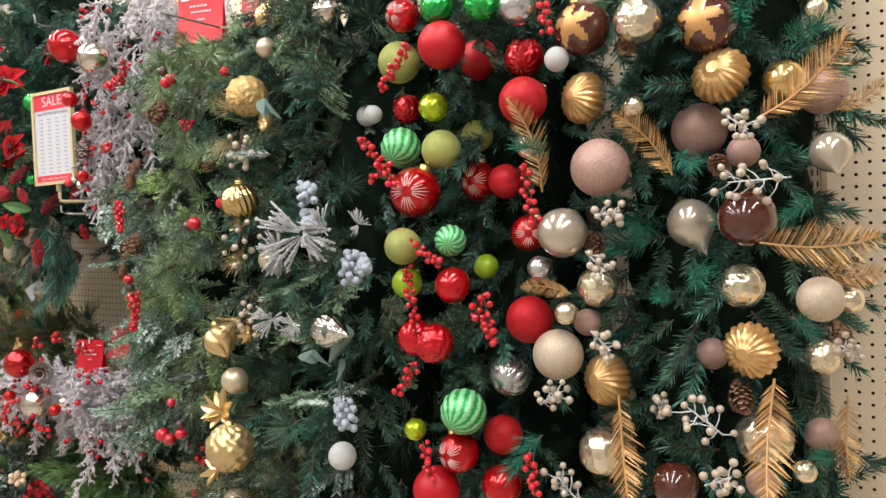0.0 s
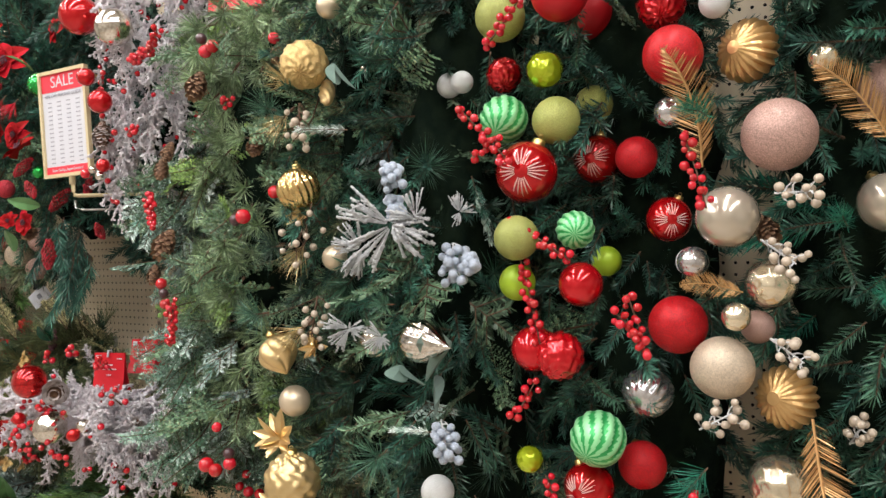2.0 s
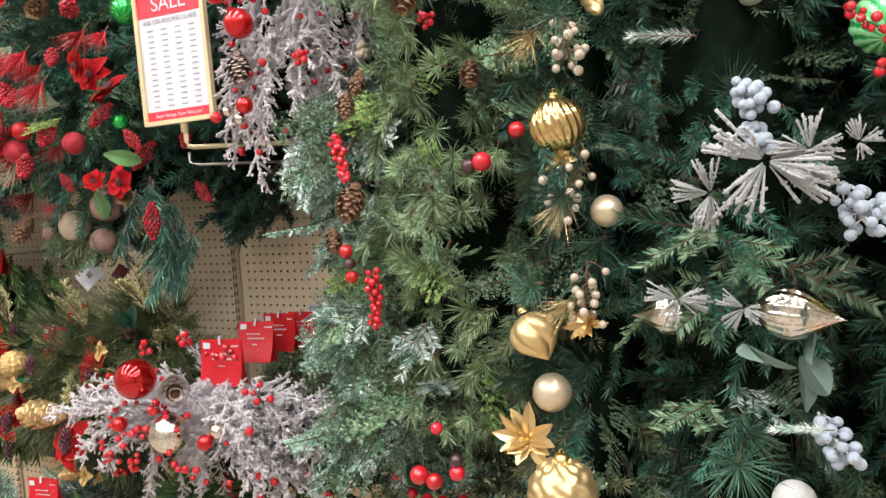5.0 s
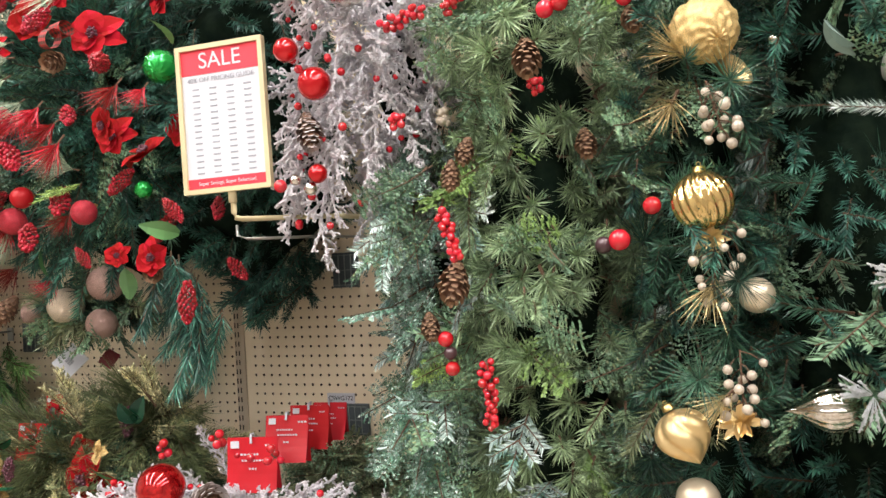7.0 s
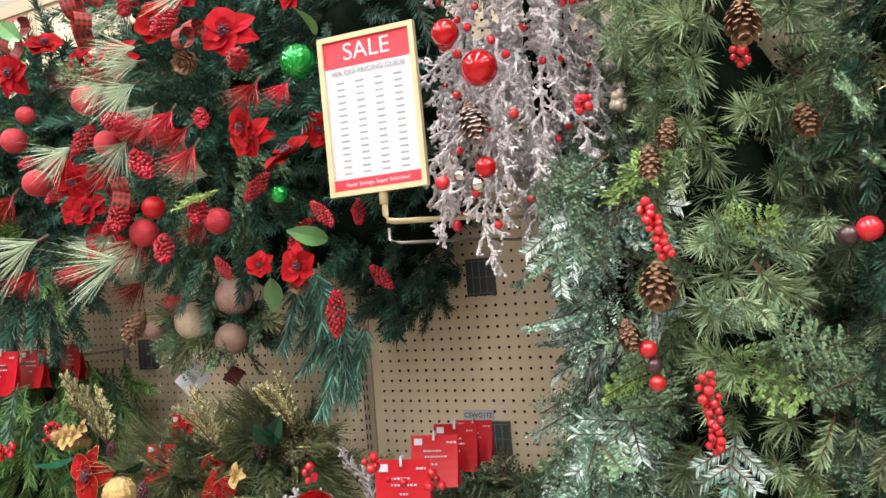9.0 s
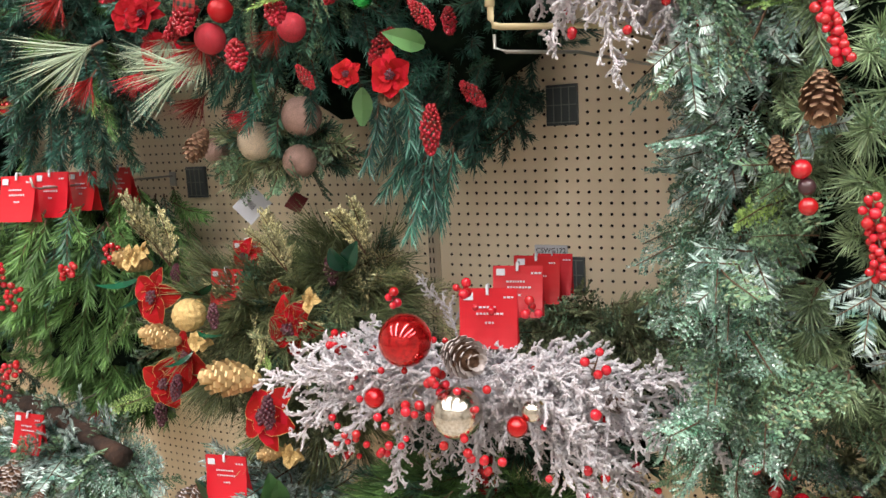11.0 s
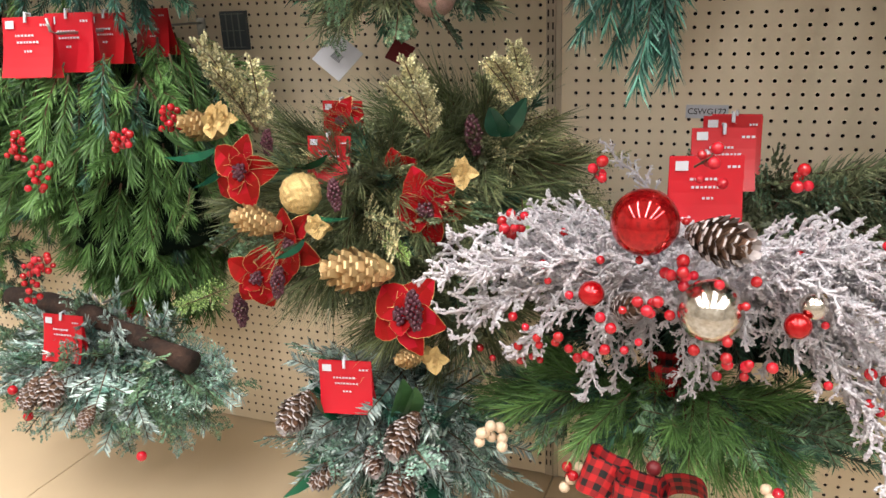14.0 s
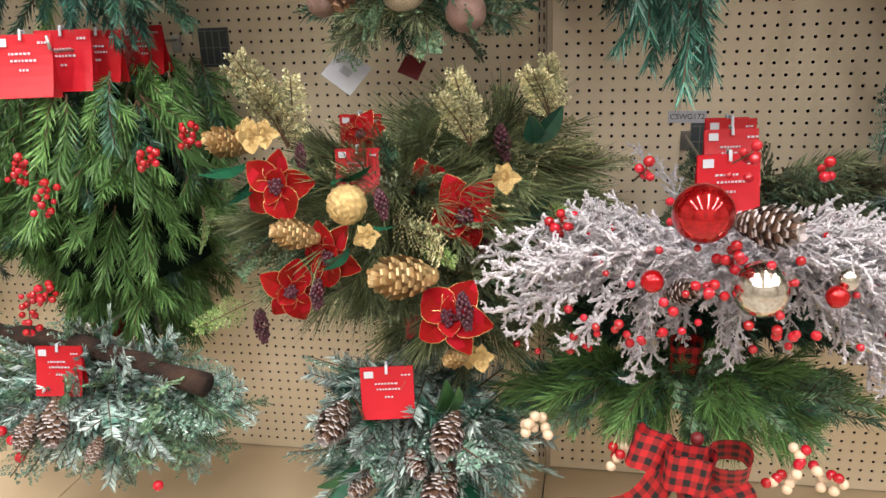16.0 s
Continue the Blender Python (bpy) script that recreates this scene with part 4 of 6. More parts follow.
TUFT_GOLD = needle_tuft("gold_needle", 60, 0.075, 0.8, 0.0013)
ICED = [iced_branch(0.30, "ice", 0.35) for _ in range(4)]
ICED_HANG = [iced_branch(0.22, "ice", 0.15) for _ in range(3)]
STRAW = needle_tuft("straw_red", 70, 0.09, 0.75, 0.0018)
FROST = frost_burst()
GOLDEN = cedar_sprig("golden", 0.15, 18, "olive_cedar", 0.25, 0.8)
CEDARBIG = cedar_sprig("lime_cedar", 0.14, 18, "olive_cedar", 0.25, 0.6)
FERN_LIME = fir_sprig("lime_cedar", 0.12)
FERN = [gold_fern(0.2) for _ in range(2)]

# ---- places of the ornaments: kind, x, y, z, radius ----
CHAMPAGNE_TOP = [
    ('leaf', -0.599, 1.335, 1.763, 0.05), ('dimple', -0.484, 1.31, 1.752, 0.042), ('leaf', -0.38, 1.36, 1.738, 0.051),
    ('shiny', -0.201, 1.31, 1.721, 0.016), ('fan', -0.359, 1.361, 1.647, 0.049), ('fan', -0.603, 1.342, 1.636, 0.048),
    ('mauve', -0.554, 1.295, 1.501, 0.052), ('mauve', -0.418, 1.435, 1.566, 0.05), ('mauve', -0.323, 1.36, 1.515, 0.027),
    ('mauve', -0.218, 1.47, 1.619, 0.041), ('drop', -0.198, 1.41, 1.507, 0.035), ('pearl', -0.628, 1.29, 1.386, 0.046),
    ('drop', -0.425, 1.401, 1.396, 0.046), ('brown', -0.307, 1.308, 1.402, 0.046), ('dimple', -0.577, 1.325, 1.285, 0.038),
    ('dimple', -0.331, 1.363, 1.288, 0.039), ('champagne', -0.201, 1.31, 1.274, 0.035), ('shiny', -0.18, 1.47, 1.259, 0.023),
    ('white', -0.641, 1.31, 1.709, 0.023), ('shiny', -0.496, 1.31, 1.604, 0.02), ('gold', -0.269, 1.409, 1.634, 0.035),
]
CHAMPAGNE_LOW = [
    ('champagne', -0.643, 1.29, 1.16, 0.047), ('fan', -0.305, 1.31, 1.188, 0.046), ('fan', -0.56, 1.319, 1.116, 0.047),
    ('fan', -0.508, 1.578, 1.146, 0.035), ('mauve', -0.393, 1.402, 1.162, 0.028), ('dimple', -0.219, 1.43, 1.164, 0.031),
    ('shiny', -0.616, 1.272, 1.24, 0.021), ('mauve', -0.597, 1.321, 1.219, 0.025), ('dimple', -0.575, 1.33, 0.979, 0.046),
    ('dimple', -0.305, 1.389, 1.024, 0.049), ('mauve', -0.291, 1.31, 0.972, 0.026), ('brown', -0.435, 1.31, 0.944, 0.04),
    ('shiny', -0.238, 1.37, 0.982, 0.019), ('silver', -0.687, 1.31, 1.319, 0.024), ('mauve', -0.224, 1.45, 1.026, 0.029),
]
CHAMPAGNE_FERNS = [
    (-0.657, 1.27, 1.462, -0.685, 1.25, 1.629), (-0.415, 1.27, 1.478, -0.494, 1.25, 1.582), (-0.281, 1.27, 1.557, -0.148, 1.25, 1.658),
    (-0.188, 1.4, 1.574, -0.115, 1.38, 1.612), (-0.28, 1.27, 1.364, -0.113, 1.25, 1.382), (-0.242, 1.45, 1.309, -0.123, 1.43, 1.32),
    (-0.518, 1.27, 1.1, -0.459, 1.25, 0.938), (-0.262, 1.27, 1.152, -0.238, 1.25, 0.976), (-0.183, 1.45, 1.099, -0.158, 1.43, 0.973),
    (-0.605, 1.27, 1.276, -0.686, 1.25, 1.286),
]
CHAMPAGNE_SPRAYS = [
    ('spray', -0.522, 1.26, 1.417, 0.034), ('spray', -0.296, 1.26, 1.461, 0.053), ('spray', -0.374, 1.26, 1.08, 0.056),
    ('spray', -0.545, 1.26, 1.328, 0.039), ('spray', -0.639, 1.26, 1.09, 0.041), ('spray', -0.304, 1.26, 1.55, 0.035),
    ('spray', -0.538, 1.26, 1.189, 0.035), ('spray', -0.34, 1.26, 0.983, 0.041), ('spray', -0.621, 1.26, 0.927, 0.041),
    ('spray', -0.468, 1.34, 1.071, 0.03), ('spray', -0.181, 1.44, 1.177, 0.029),
]
CHAMPAGNE_CONES = [
    ('cone', -0.581, 1.32, 1.366, 0.026), ('cone', -0.355, 1.32, 1.495, 0.026), ('cone', -0.326, 1.32, 1.11, 0.03),
    ('cone', -0.507, 1.32, 1.716, 0.025), ('cone', -0.194, 1.47, 1.201, 0.024),
]
CHAMPAGNE_TUFTS = [
    ('tuft', -0.234, 1.25, 1.668, 0.064), ('tuft', -0.639, 1.25, 1.532, 0.061), ('tuft', -0.399, 1.25, 1.512, 0.055),
    ('tuft', -0.371, 1.25, 1.329, 0.064), ('tuft', -0.659, 1.25, 1.017, 0.068), ('tuft', -0.423, 1.25, 1.282, 0.047),
    ('tuft', -0.233, 1.25, 1.253, 0.043), ('tuft', -0.471, 1.31, 1.365, 0.05), ('tuft', -0.222, 1.39, 1.433, 0.051),
    ('tuft', -0.2, 1.43, 1.005, 0.057),
]
RED_TOP = [
    ('starburst', -0.976, 1.28, 1.843, 0.035), ('green', -0.888, 1.28, 1.844, 0.034), ('green', -0.785, 1.28, 1.83, 0.033),
    ('silver', -0.704, 1.28, 1.813, 0.036), ('olive', -1.003, 1.3, 1.754, 0.044), ('redmatte', -0.879, 1.28, 1.767, 0.048),
    ('redmatte', -0.906, 1.465, 1.772, 0.046), ('reddimple', -0.739, 1.365, 1.736, 0.038), ('redglitter', -0.698, 1.281, 1.635, 0.045),
    ('reddimple', -1.044, 1.38, 1.668, 0.032), ('lime', -0.93, 1.318, 1.653, 0.032), ('stripe', -1.003, 1.297, 1.574, 0.043),
    ('olive', -0.91, 1.313, 1.563, 0.041), ('olive', -0.879, 1.405, 1.596, 0.034), ('starburst', -0.947, 1.268, 1.476, 0.052),
    ('starburst', -0.878, 1.41, 1.499, 0.043), ('redglitter', -0.792, 1.37, 1.493, 0.035), ('starburst', -0.741, 1.371, 1.386, 0.037),
    ('silver', -0.727, 1.35, 1.559, 0.025),
]
RED_LOW = [
    ('olive', -0.948, 1.223, 1.367, 0.037), ('stripe', -0.863, 1.268, 1.376, 0.032), ('limematte', -0.971, 1.263, 1.29, 0.031),
    ('limematte', -0.868, 1.41, 1.316, 0.027), ('redshiny', -0.851, 1.254, 1.288, 0.036), ('redglitter', -0.716, 1.318, 1.219, 0.046),
    ('redshiny', -0.927, 1.229, 1.184, 0.037), ('reddimple', -0.881, 1.227, 1.175, 0.038), ('rib', -0.78, 1.348, 1.1, 0.043),
    ('stripe', -0.827, 1.243, 1.043, 0.045), ('starburst', -0.856, 1.267, 0.953, 0.041), ('redglitter', -0.783, 1.319, 0.985, 0.039),
    ('lime', -0.965, 1.269, 0.984, 0.024), ('redmatte', -0.909, 1.26, 0.87, 0.048), ('redshiny', -0.778, 1.3, 0.89, 0.04),
    ('white', -0.697, 1.33, 1.318, 0.022),
]
RED_BERRIES = [
    (-1.049, 1.22, 1.593, -0.939, 1.2, 1.486), (-0.96, 1.22, 1.397, -0.843, 1.2, 1.33), (-0.94, 1.22, 1.329, -0.901, 1.2, 1.197),
    (-0.762, 1.22, 1.277, -0.728, 1.2, 1.185), (-0.919, 1.22, 1.137, -0.956, 1.2, 1.069), (-0.67, 1.22, 1.513, -0.635, 1.2, 1.4),
    (-0.991, 1.22, 1.684, -0.901, 1.2, 1.758), (-0.674, 1.22, 0.991, -0.648, 1.2, 0.92), (-0.619, 1.22, 1.79, -0.608, 1.2, 1.731),
    (-0.911, 1.22, 0.979, -0.878, 1.2, 0.91), (-0.968, 1.22, 1.534, -1.012, 1.2, 1.502), (-0.788, 1.22, 1.254, -0.733, 1.2, 1.206),
]
GOLD_STRAND = [
    ('goldbump', -1.441, 1.266, 1.732, 0.048), ('goldrib', -1.457, 1.248, 1.479, 0.045), ('satin', -1.392, 1.274, 1.338, 0.026),
    ('squash', -1.502, 1.21, 1.149, 0.04), ('satin', -1.488, 1.237, 1.046, 0.032), ('pineapple', -1.462, 1.194, 0.896, 0.055),
    ('twist', -1.405, 1.289, 1.674, 0.023), ('satin', -1.535, 1.27, 0.727, 0.037), ('goldrib', -1.411, 1.32, 1.927, 0.036),
    ('satin', -1.373, 1.27, 1.837, 0.024),
]
GOLD_BERRIES = [
    ('berries', -1.429, 1.23, 1.599, 0.041),
    ('berries', -1.442, 1.23, 1.383, 0.053),
    ('berries', -1.419, 1.23, 1.206, 0.042),
    ('berries', -1.907, 1.38, 1.68, 0.013),
]
GOLD_LEAVES = [
    ('goldleaf', -1.535, 1.24, 0.96, 0.068),
    ('goldleaf', -1.45, 1.24, 1.425, 0.034),
    ('goldleaf', -1.422, 1.24, 1.161, 0.039),
    ('goldleaf', -1.558, 1.24, 0.815, 0.054),
]
SILVER_BALLS = [
    ('teardrop', -1.302, 1.283, 1.173, 0.037), ('teardrop', -1.12, 1.184, 1.194, 0.04), ('white', -1.181, 1.402, 1.671, 0.025),
    ('white', -1.127, 1.22, 0.918, 0.03), ('mercury', -1.345, 1.34, 1.72, 0.01), ('mercury', -1.197, 1.29, 1.893, 0.033),
    ('white', -1.112, 1.34, 1.66, 0.021), ('mercury', -1.402, 1.39, 1.972, 0.029),
]
SILVER_BERRIES = [
    ('ice', -1.162, 1.17, 1.484, 0.029), ('ice', -1.039, 1.17, 1.328, 0.033), ('ice', -1.072, 1.17, 1.025, 0.031),
    ('ice', -1.005, 1.17, 1.332, 0.013), ('ice', -1.155, 1.17, 1.43, 0.018),
]
SILVER_SPRAYS = [
    ('burst', -1.141, 1.14, 1.398, 0.092), ('burst', -1.21, 1.14, 1.36, 0.054), ('burst', -1.09, 1.14, 1.408, 0.048),
    ('burst', -1.263, 1.16, 1.215, 0.048), ('burst', -1.173, 1.14, 1.207, 0.036), ('burst', -1.035, 1.19, 1.414, 0.031),
]
SILVER_LEAVES = [
    ('sage', -1.264, 1.18, 1.678, 0.038), ('sage', -1.079, 1.18, 1.172, 0.054), ('sage', -1.151, 1.18, 1.145, 0.046),
    ('sage', -1.109, 1.18, 1.102, 0.046),
]
SILVER_TUFTS = [
    ('tuft', -1.186, 1.13, 0.997, 0.073), ('snow', -1.219, 1.13, 1.566, 0.062), ('tuft', -1.155, 1.13, 1.263, 0.044),
    ('snow', -1.071, 1.13, 1.054, 0.052), ('tuft', -1.468, 1.13, 1.239, 0.06), ('tuft', -1.408, 1.13, 1.625, 0.057),
    ('tuft', -1.412, 1.13, 1.367, 0.058),
]
PINE_CONES = [
    ('cone', -1.694, 1.2, 1.718, 0.033), ('cone', -1.802, 1.2, 1.586, 0.022), ('cone', -1.829, 1.2, 1.55, 0.024),
    ('cone', -1.833, 1.2, 1.381, 0.036), ('cone', -1.879, 1.2, 1.312, 0.023), ('cone', -1.549, 1.3, 1.779, 0.024),
    ('cone', -1.632, 1.3, 1.592, 0.026),
]
PINE_BERRIES = [
    (-1.837, 1.17, 1.493, -1.807, 1.15, 1.416), (-1.777, 1.17, 1.259, -1.765, 1.15, 1.16), (-1.815, 1.17, 1.799, -1.75, 1.15, 1.838),
    (-1.945, 1.22, 1.807, -1.859, 1.2, 1.821), (-1.713, 1.3, 1.703, -1.702, 1.28, 1.684), (-1.911, 1.2, 1.654, -1.914, 1.18, 1.634),
]
PINE_BALLBERRIES = [
    ('redberry', -1.662, 1.2, 1.784, 0.014), ('redberry', -1.639, 1.2, 1.791, 0.014), ('darkberry', -1.672, 1.2, 1.813, 0.012),
    ('redberry', -1.572, 1.2, 1.43, 0.016), ('darkberry', -1.595, 1.2, 1.424, 0.013), ('redberry', -1.529, 1.25, 1.479, 0.014),
    ('redberry', -1.845, 1.2, 1.243, 0.012), ('darkberry', -1.847, 1.2, 1.268, 0.011), ('redberry', -1.854, 1.2, 1.29, 0.013),
    ('redberry', -1.558, 1.3, 1.812, 0.013), ('redberry', -1.732, 1.2, 0.89, 0.017), ('redberry', -1.702, 1.2, 0.882, 0.015),
    ('redberry', -1.655, 1.2, 0.903, 0.014), ('darkberry', -1.655, 1.2, 0.925, 0.012), ('redberry', -1.69, 1.2, 0.978, 0.011),
]
FROST_BALLS = [
    ('redshiny', -2.146, 1.22, 1.955, 0.048), ('mercury', -2.008, 1.22, 1.901, 0.044), ('redshiny', -2.134, 1.22, 1.801, 0.022),
    ('redshiny', -2.08, 1.22, 1.734, 0.029), ('redshiny', -2.083, 1.22, 1.578, 0.017), ('mercury', -2.098, 1.22, 1.553, 0.012),
    ('mercury', -2.128, 1.22, 1.571, 0.01), ('redberry', -2.16, 1.22, 1.563, 0.012), ('redberry', -2.029, 1.22, 1.653, 0.008),
]
FROST_CONES = [
    ('cone', -2.108, 1.24, 1.659, 0.035),
]
BUNDLE_BALLS = [
    ('pink', -3.003, 1.25, 1.851, 0.033), ('pink', -2.89, 1.25, 1.776, 0.03), ('pink', -2.949, 1.25, 1.749, 0.029),
    ('pink', -2.862, 1.25, 1.553, 0.029), ('pink', -2.71, 1.3, 1.562, 0.027), ('redmatte', -2.831, 1.25, 1.601, 0.023),
    ('pink', -3.209, 1.25, 1.853, 0.02), ('champagne', -2.944, 1.45, 1.359, 0.043), ('mauve', -2.834, 1.47, 1.407, 0.043),
    ('mauve', -2.833, 1.45, 1.313, 0.036), ('green', -2.484, 1.3, 1.841, 0.033), ('green', -2.573, 1.33, 1.601, 0.018),
    ('pink', -3.226, 1.28, 1.703, 0.031), ('pink', -3.326, 1.3, 1.819, 0.03), ('mauve', -2.826, 1.6, 1.329, 0.031),
    ('mauve', -3.112, 1.5, 1.342, 0.031), ('candy', -3.781, 1.45, 1.482, 0.03),
]
BUNDLE_FLOWERS = [
    ('poinsettia', -2.459, 1.22, 1.651, 0.06), ('poinsettia', -2.559, 1.22, 1.718, 0.047), ('poinsettia', -2.455, 1.22, 1.454, 0.045),
    ('poinsettia', -2.653, 1.3, 1.932, 0.068), ('poinsettia', -2.543, 1.22, 1.461, 0.031), ('poinsettia', -3.025, 1.22, 1.679, 0.048),
    ('poinsettia', -2.835, 1.3, 1.996, 0.06), ('poinsettia', -3.321, 1.3, 1.981, 0.061), ('poinsettia', -3.194, 1.3, 2.023, 0.052),
]
BUNDLE_BERRIES = [
    ('fuzz', -2.544, 1.2, 1.837, 0.043), ('fuzz', -2.873, 1.2, 1.777, 0.045), ('fuzz', -2.802, 1.2, 1.682, 0.05),
    ('fuzz', -2.758, 1.2, 1.511, 0.044), ('fuzz', -2.664, 1.2, 1.577, 0.042), ('fuzz', -2.405, 1.25, 1.364, 0.04),
    ('fuzz', -2.384, 1.2, 1.538, 0.029), ('fuzz', -2.612, 1.2, 1.462, 0.025), ('fuzz', -2.875, 1.2, 1.584, 0.045),
    ('fuzz', -2.984, 1.2, 1.479, 0.035), ('fuzz', -3.055, 1.2, 1.651, 0.03), ('fuzz', -3.139, 1.2, 1.729, 0.03),
    ('fuzz', -2.398, 1.4, 1.423, 0.033), ('fuzz', -2.438, 1.4, 1.555, 0.033),
]
BUNDLE_LEAVES = [
    ('leafgreen', -2.388, 1.2, 1.872, 0.041), ('leafgreen', -2.408, 1.2, 1.505, 0.041), ('leafgreen', -2.506, 1.2, 1.403, 0.04),
    ('leafgreen', -2.719, 1.2, 1.454, 0.032), ('leafgreen', -3.168, 1.2, 2.025, 0.049),
]
BUNDLE_CONES = [
    ('cone', -2.917, 1.24, 1.897, 0.04), ('cone', -2.705, 1.24, 1.873, 0.033), ('cone', -2.473, 1.24, 1.424, 0.026),
    ('cone', -3.019, 1.35, 1.36, 0.036),
]
BUNDLE_STRAWS = [
    ('straw', -2.668, 1.2, 1.69, 0.064), ('straw', -2.509, 1.2, 1.784, 0.056), ('straw', -2.44, 1.2, 1.771, 0.04),
    ('straw', -2.718, 1.2, 1.768, 0.054), ('straw', -3.143, 1.2, 1.497, 0.061), ('straw', -2.999, 1.2, 1.498, 0.047),
    ('straw', -3.203, 1.2, 1.663, 0.062), ('fern', -2.606, 1.2, 1.607, 0.062),
]
BUNDLE_TUFTS = [
    ('long', -2.883, 1.2, 1.5, 0.113), ('long', -2.799, 1.2, 1.883, 0.078), ('long', -3.137, 1.2, 1.557, 0.134),
    ('long', -3.011, 1.2, 1.741, 0.082), ('long', -2.898, 1.2, 1.856, 0.069), ('long', -2.762, 1.2, 1.787, 0.055),
]
BUNDLE_RIBBONS = [
    ('plaid', -2.885, 1.22, 1.638, 0.052), ('plaid', -2.977, 1.22, 2.001, 0.053), ('plaid', -2.68, 1.22, 1.929, 0.043),
    ('plaid', -3.197, 1.22, 2.03, 0.05), ('plaid', -2.93, 1.24, 2.08, 0.06), ('plaid', -3.06, 1.26, 2.10, 0.055),
]
POIN_FLOWERS = [
    ('poinsettia', -3.161, 1.32, 1.029, 0.064), ('poinsettia', -2.829, 1.38, 0.969, 0.069), ('poinsettia', -3.072, 1.32, 0.902, 0.06),
    ('poinsettia', -3.155, 1.32, 0.832, 0.06), ('poinsettia', -2.849, 1.3, 0.796, 0.068), ('poinsettia', -3.051, 1.5, 1.095, 0.043),
    ('poinsettia', -2.92, 1.45, 1.012, 0.041),
]
POIN_BALLS = [
    ('goldbead', -3.021, 1.28, 1.007, 0.034),
]
POIN_CONES = [
    ('goldcone', -2.926, 1.29, 0.875, 0.057), ('goldcone', -3.121, 1.29, 0.948, 0.041), ('goldcone', -3.265, 1.36, 1.099, 0.041),
    ('goldcone', -2.838, 1.29, 0.725, 0.026), ('purple', -2.771, 1.45, 1.082, 0.033), ('purple', -3.252, 1.38, 0.728, 0.033),
    ('purple', -2.962, 1.29, 1.005, 0.026), ('purple', -2.82, 1.27, 0.822, 0.032), ('purple', -3.124, 1.35, 1.076, 0.023),
    ('purple', -3.093, 1.29, 0.836, 0.028), ('purple', -2.806, 1.4, 0.907, 0.025),
]
POIN_SPRIGS = [
    ('golden', -3.149, 1.36, 1.161, 0.087), ('golden', -2.816, 1.36, 1.144, 0.064), ('golden', -2.682, 1.45, 1.166, 0.059),
    ('cedar', -3.368, 1.36, 1.014, 0.063), ('cedar', -3.286, 1.36, 0.819, 0.069), ('cedar', -2.921, 1.3, 0.966, 0.065),
    ('cedar', -2.689, 1.4, 1.023, 0.064), ('leafgreen', -2.702, 1.4, 1.114, 0.034), ('leafgreen', -3.318, 1.36, 1.067, 0.043),
    ('leafgreen', -3.108, 1.36, 1.033, 0.035), ('leafgreen', -2.761, 1.36, 0.984, 0.032), ('goldflower', -2.754, 1.36, 1.034, 0.019),
    ('goldflower', -2.828, 1.36, 0.69, 0.021), ('goldflower', -2.995, 1.29, 0.946, 0.022), ('goldflower', -3.23, 1.36, 1.124, 0.026),
]
TWIG_BALLS = [
    ('redmercury', -2.448, 1.2, 1.02, 0.045), ('mercury', -2.358, 1.2, 0.905, 0.043), ('redshiny', -2.516, 1.2, 0.912, 0.018),
    ('redshiny', -2.252, 1.2, 0.896, 0.017), ('redberry', -2.125, 1.2, 0.932, 0.009), ('mercury', -2.234, 1.22, 0.917, 0.018),
]
TWIG_CONES = [
    ('frostcone', -2.356, 1.22, 0.997, 0.048), ('frostcone', -2.471, 1.22, 0.888, 0.031), ('frostcone', -2.123, 1.3, 0.915, 0.024),
]
LEFT_BERRIES = [
    ('fuzz', -3.631, 1.3, 1.068, 0.027), ('fuzz', -3.589, 1.3, 1.015, 0.034), ('fuzz', -3.676, 1.3, 0.783, 0.043),
    ('fuzz', -3.346, 1.4, 1.113, 0.024), ('fuzz', -3.379, 1.3, 1.089, 0.014), ('fuzz', -3.642, 1.3, 0.826, 0.018),
]
RED_TAGS = [
    (-3.656, 1.36, 1.246, 0.057, 0.15), (-3.62, 1.43, 1.25, 0.057, 0.1), (-3.592, 1.50, 1.253, 0.05, 0.0), (-3.538, 1.58, 1.26, 0.048, -0.1), (-3.68, 1.32, 0.637, 0.05, 0.1),
    (-2.976, 1.30, 0.644, 0.049, 0.2), (-2.385, 1.40, 1.015, 0.054, 0.25), (-2.366, 1.50, 1.045, 0.049, 0.2), (-2.356, 1.58, 1.054, 0.047, 0.15), (-2.351, 1.66, 1.05, 0.042, 0.1),
    (-3.76, 1.60, 0.60, 0.042, 0.2), (-3.04, 1.42, 1.035, 0.042, 0.1), (-3.06, 1.52, 1.085, 0.042, 0.0), (-2.93, 1.45, 0.735, 0.042, 0.1),
]


def strand(parent, name, rows, key, per=0.008, br=0.0065, label=""):
    """Strings of berries between pairs of places."""
    for x0, y0, z0, x1, y1, z1 in rows:
        d = Vector((x1 - x0, y1 - y0, z1 - z0))
        ln = max(0.03, d.length)
        berry_string(parent, name, (x0, y0, z0), d, key, max(4, int(ln / per)), br, 0.012, label)


def hook(x, z, y_out, gap=0.0):
    """A zinc peg hook from the board, with its upturned end."""
    s = Shape()
    s.tube([Vector((x, WALL - 0.001, z)), Vector((x, y_out + 0.02, z)), Vector((x, y_out + 0.004, z + 0.006)), Vector((x, y_out, z + 0.03))], [0.003] * 4, "metal", 8)
    s.box((x - 0.012, WALL - 0.005, z - 0.03), (x + 0.012, WALL - 0.001, z + 0.012), "metal")
    return tagged(new("peg_hook", s.mesh("peg_hook")), "long zinc peg hook on the pegboard", "hook", "peg hooks")


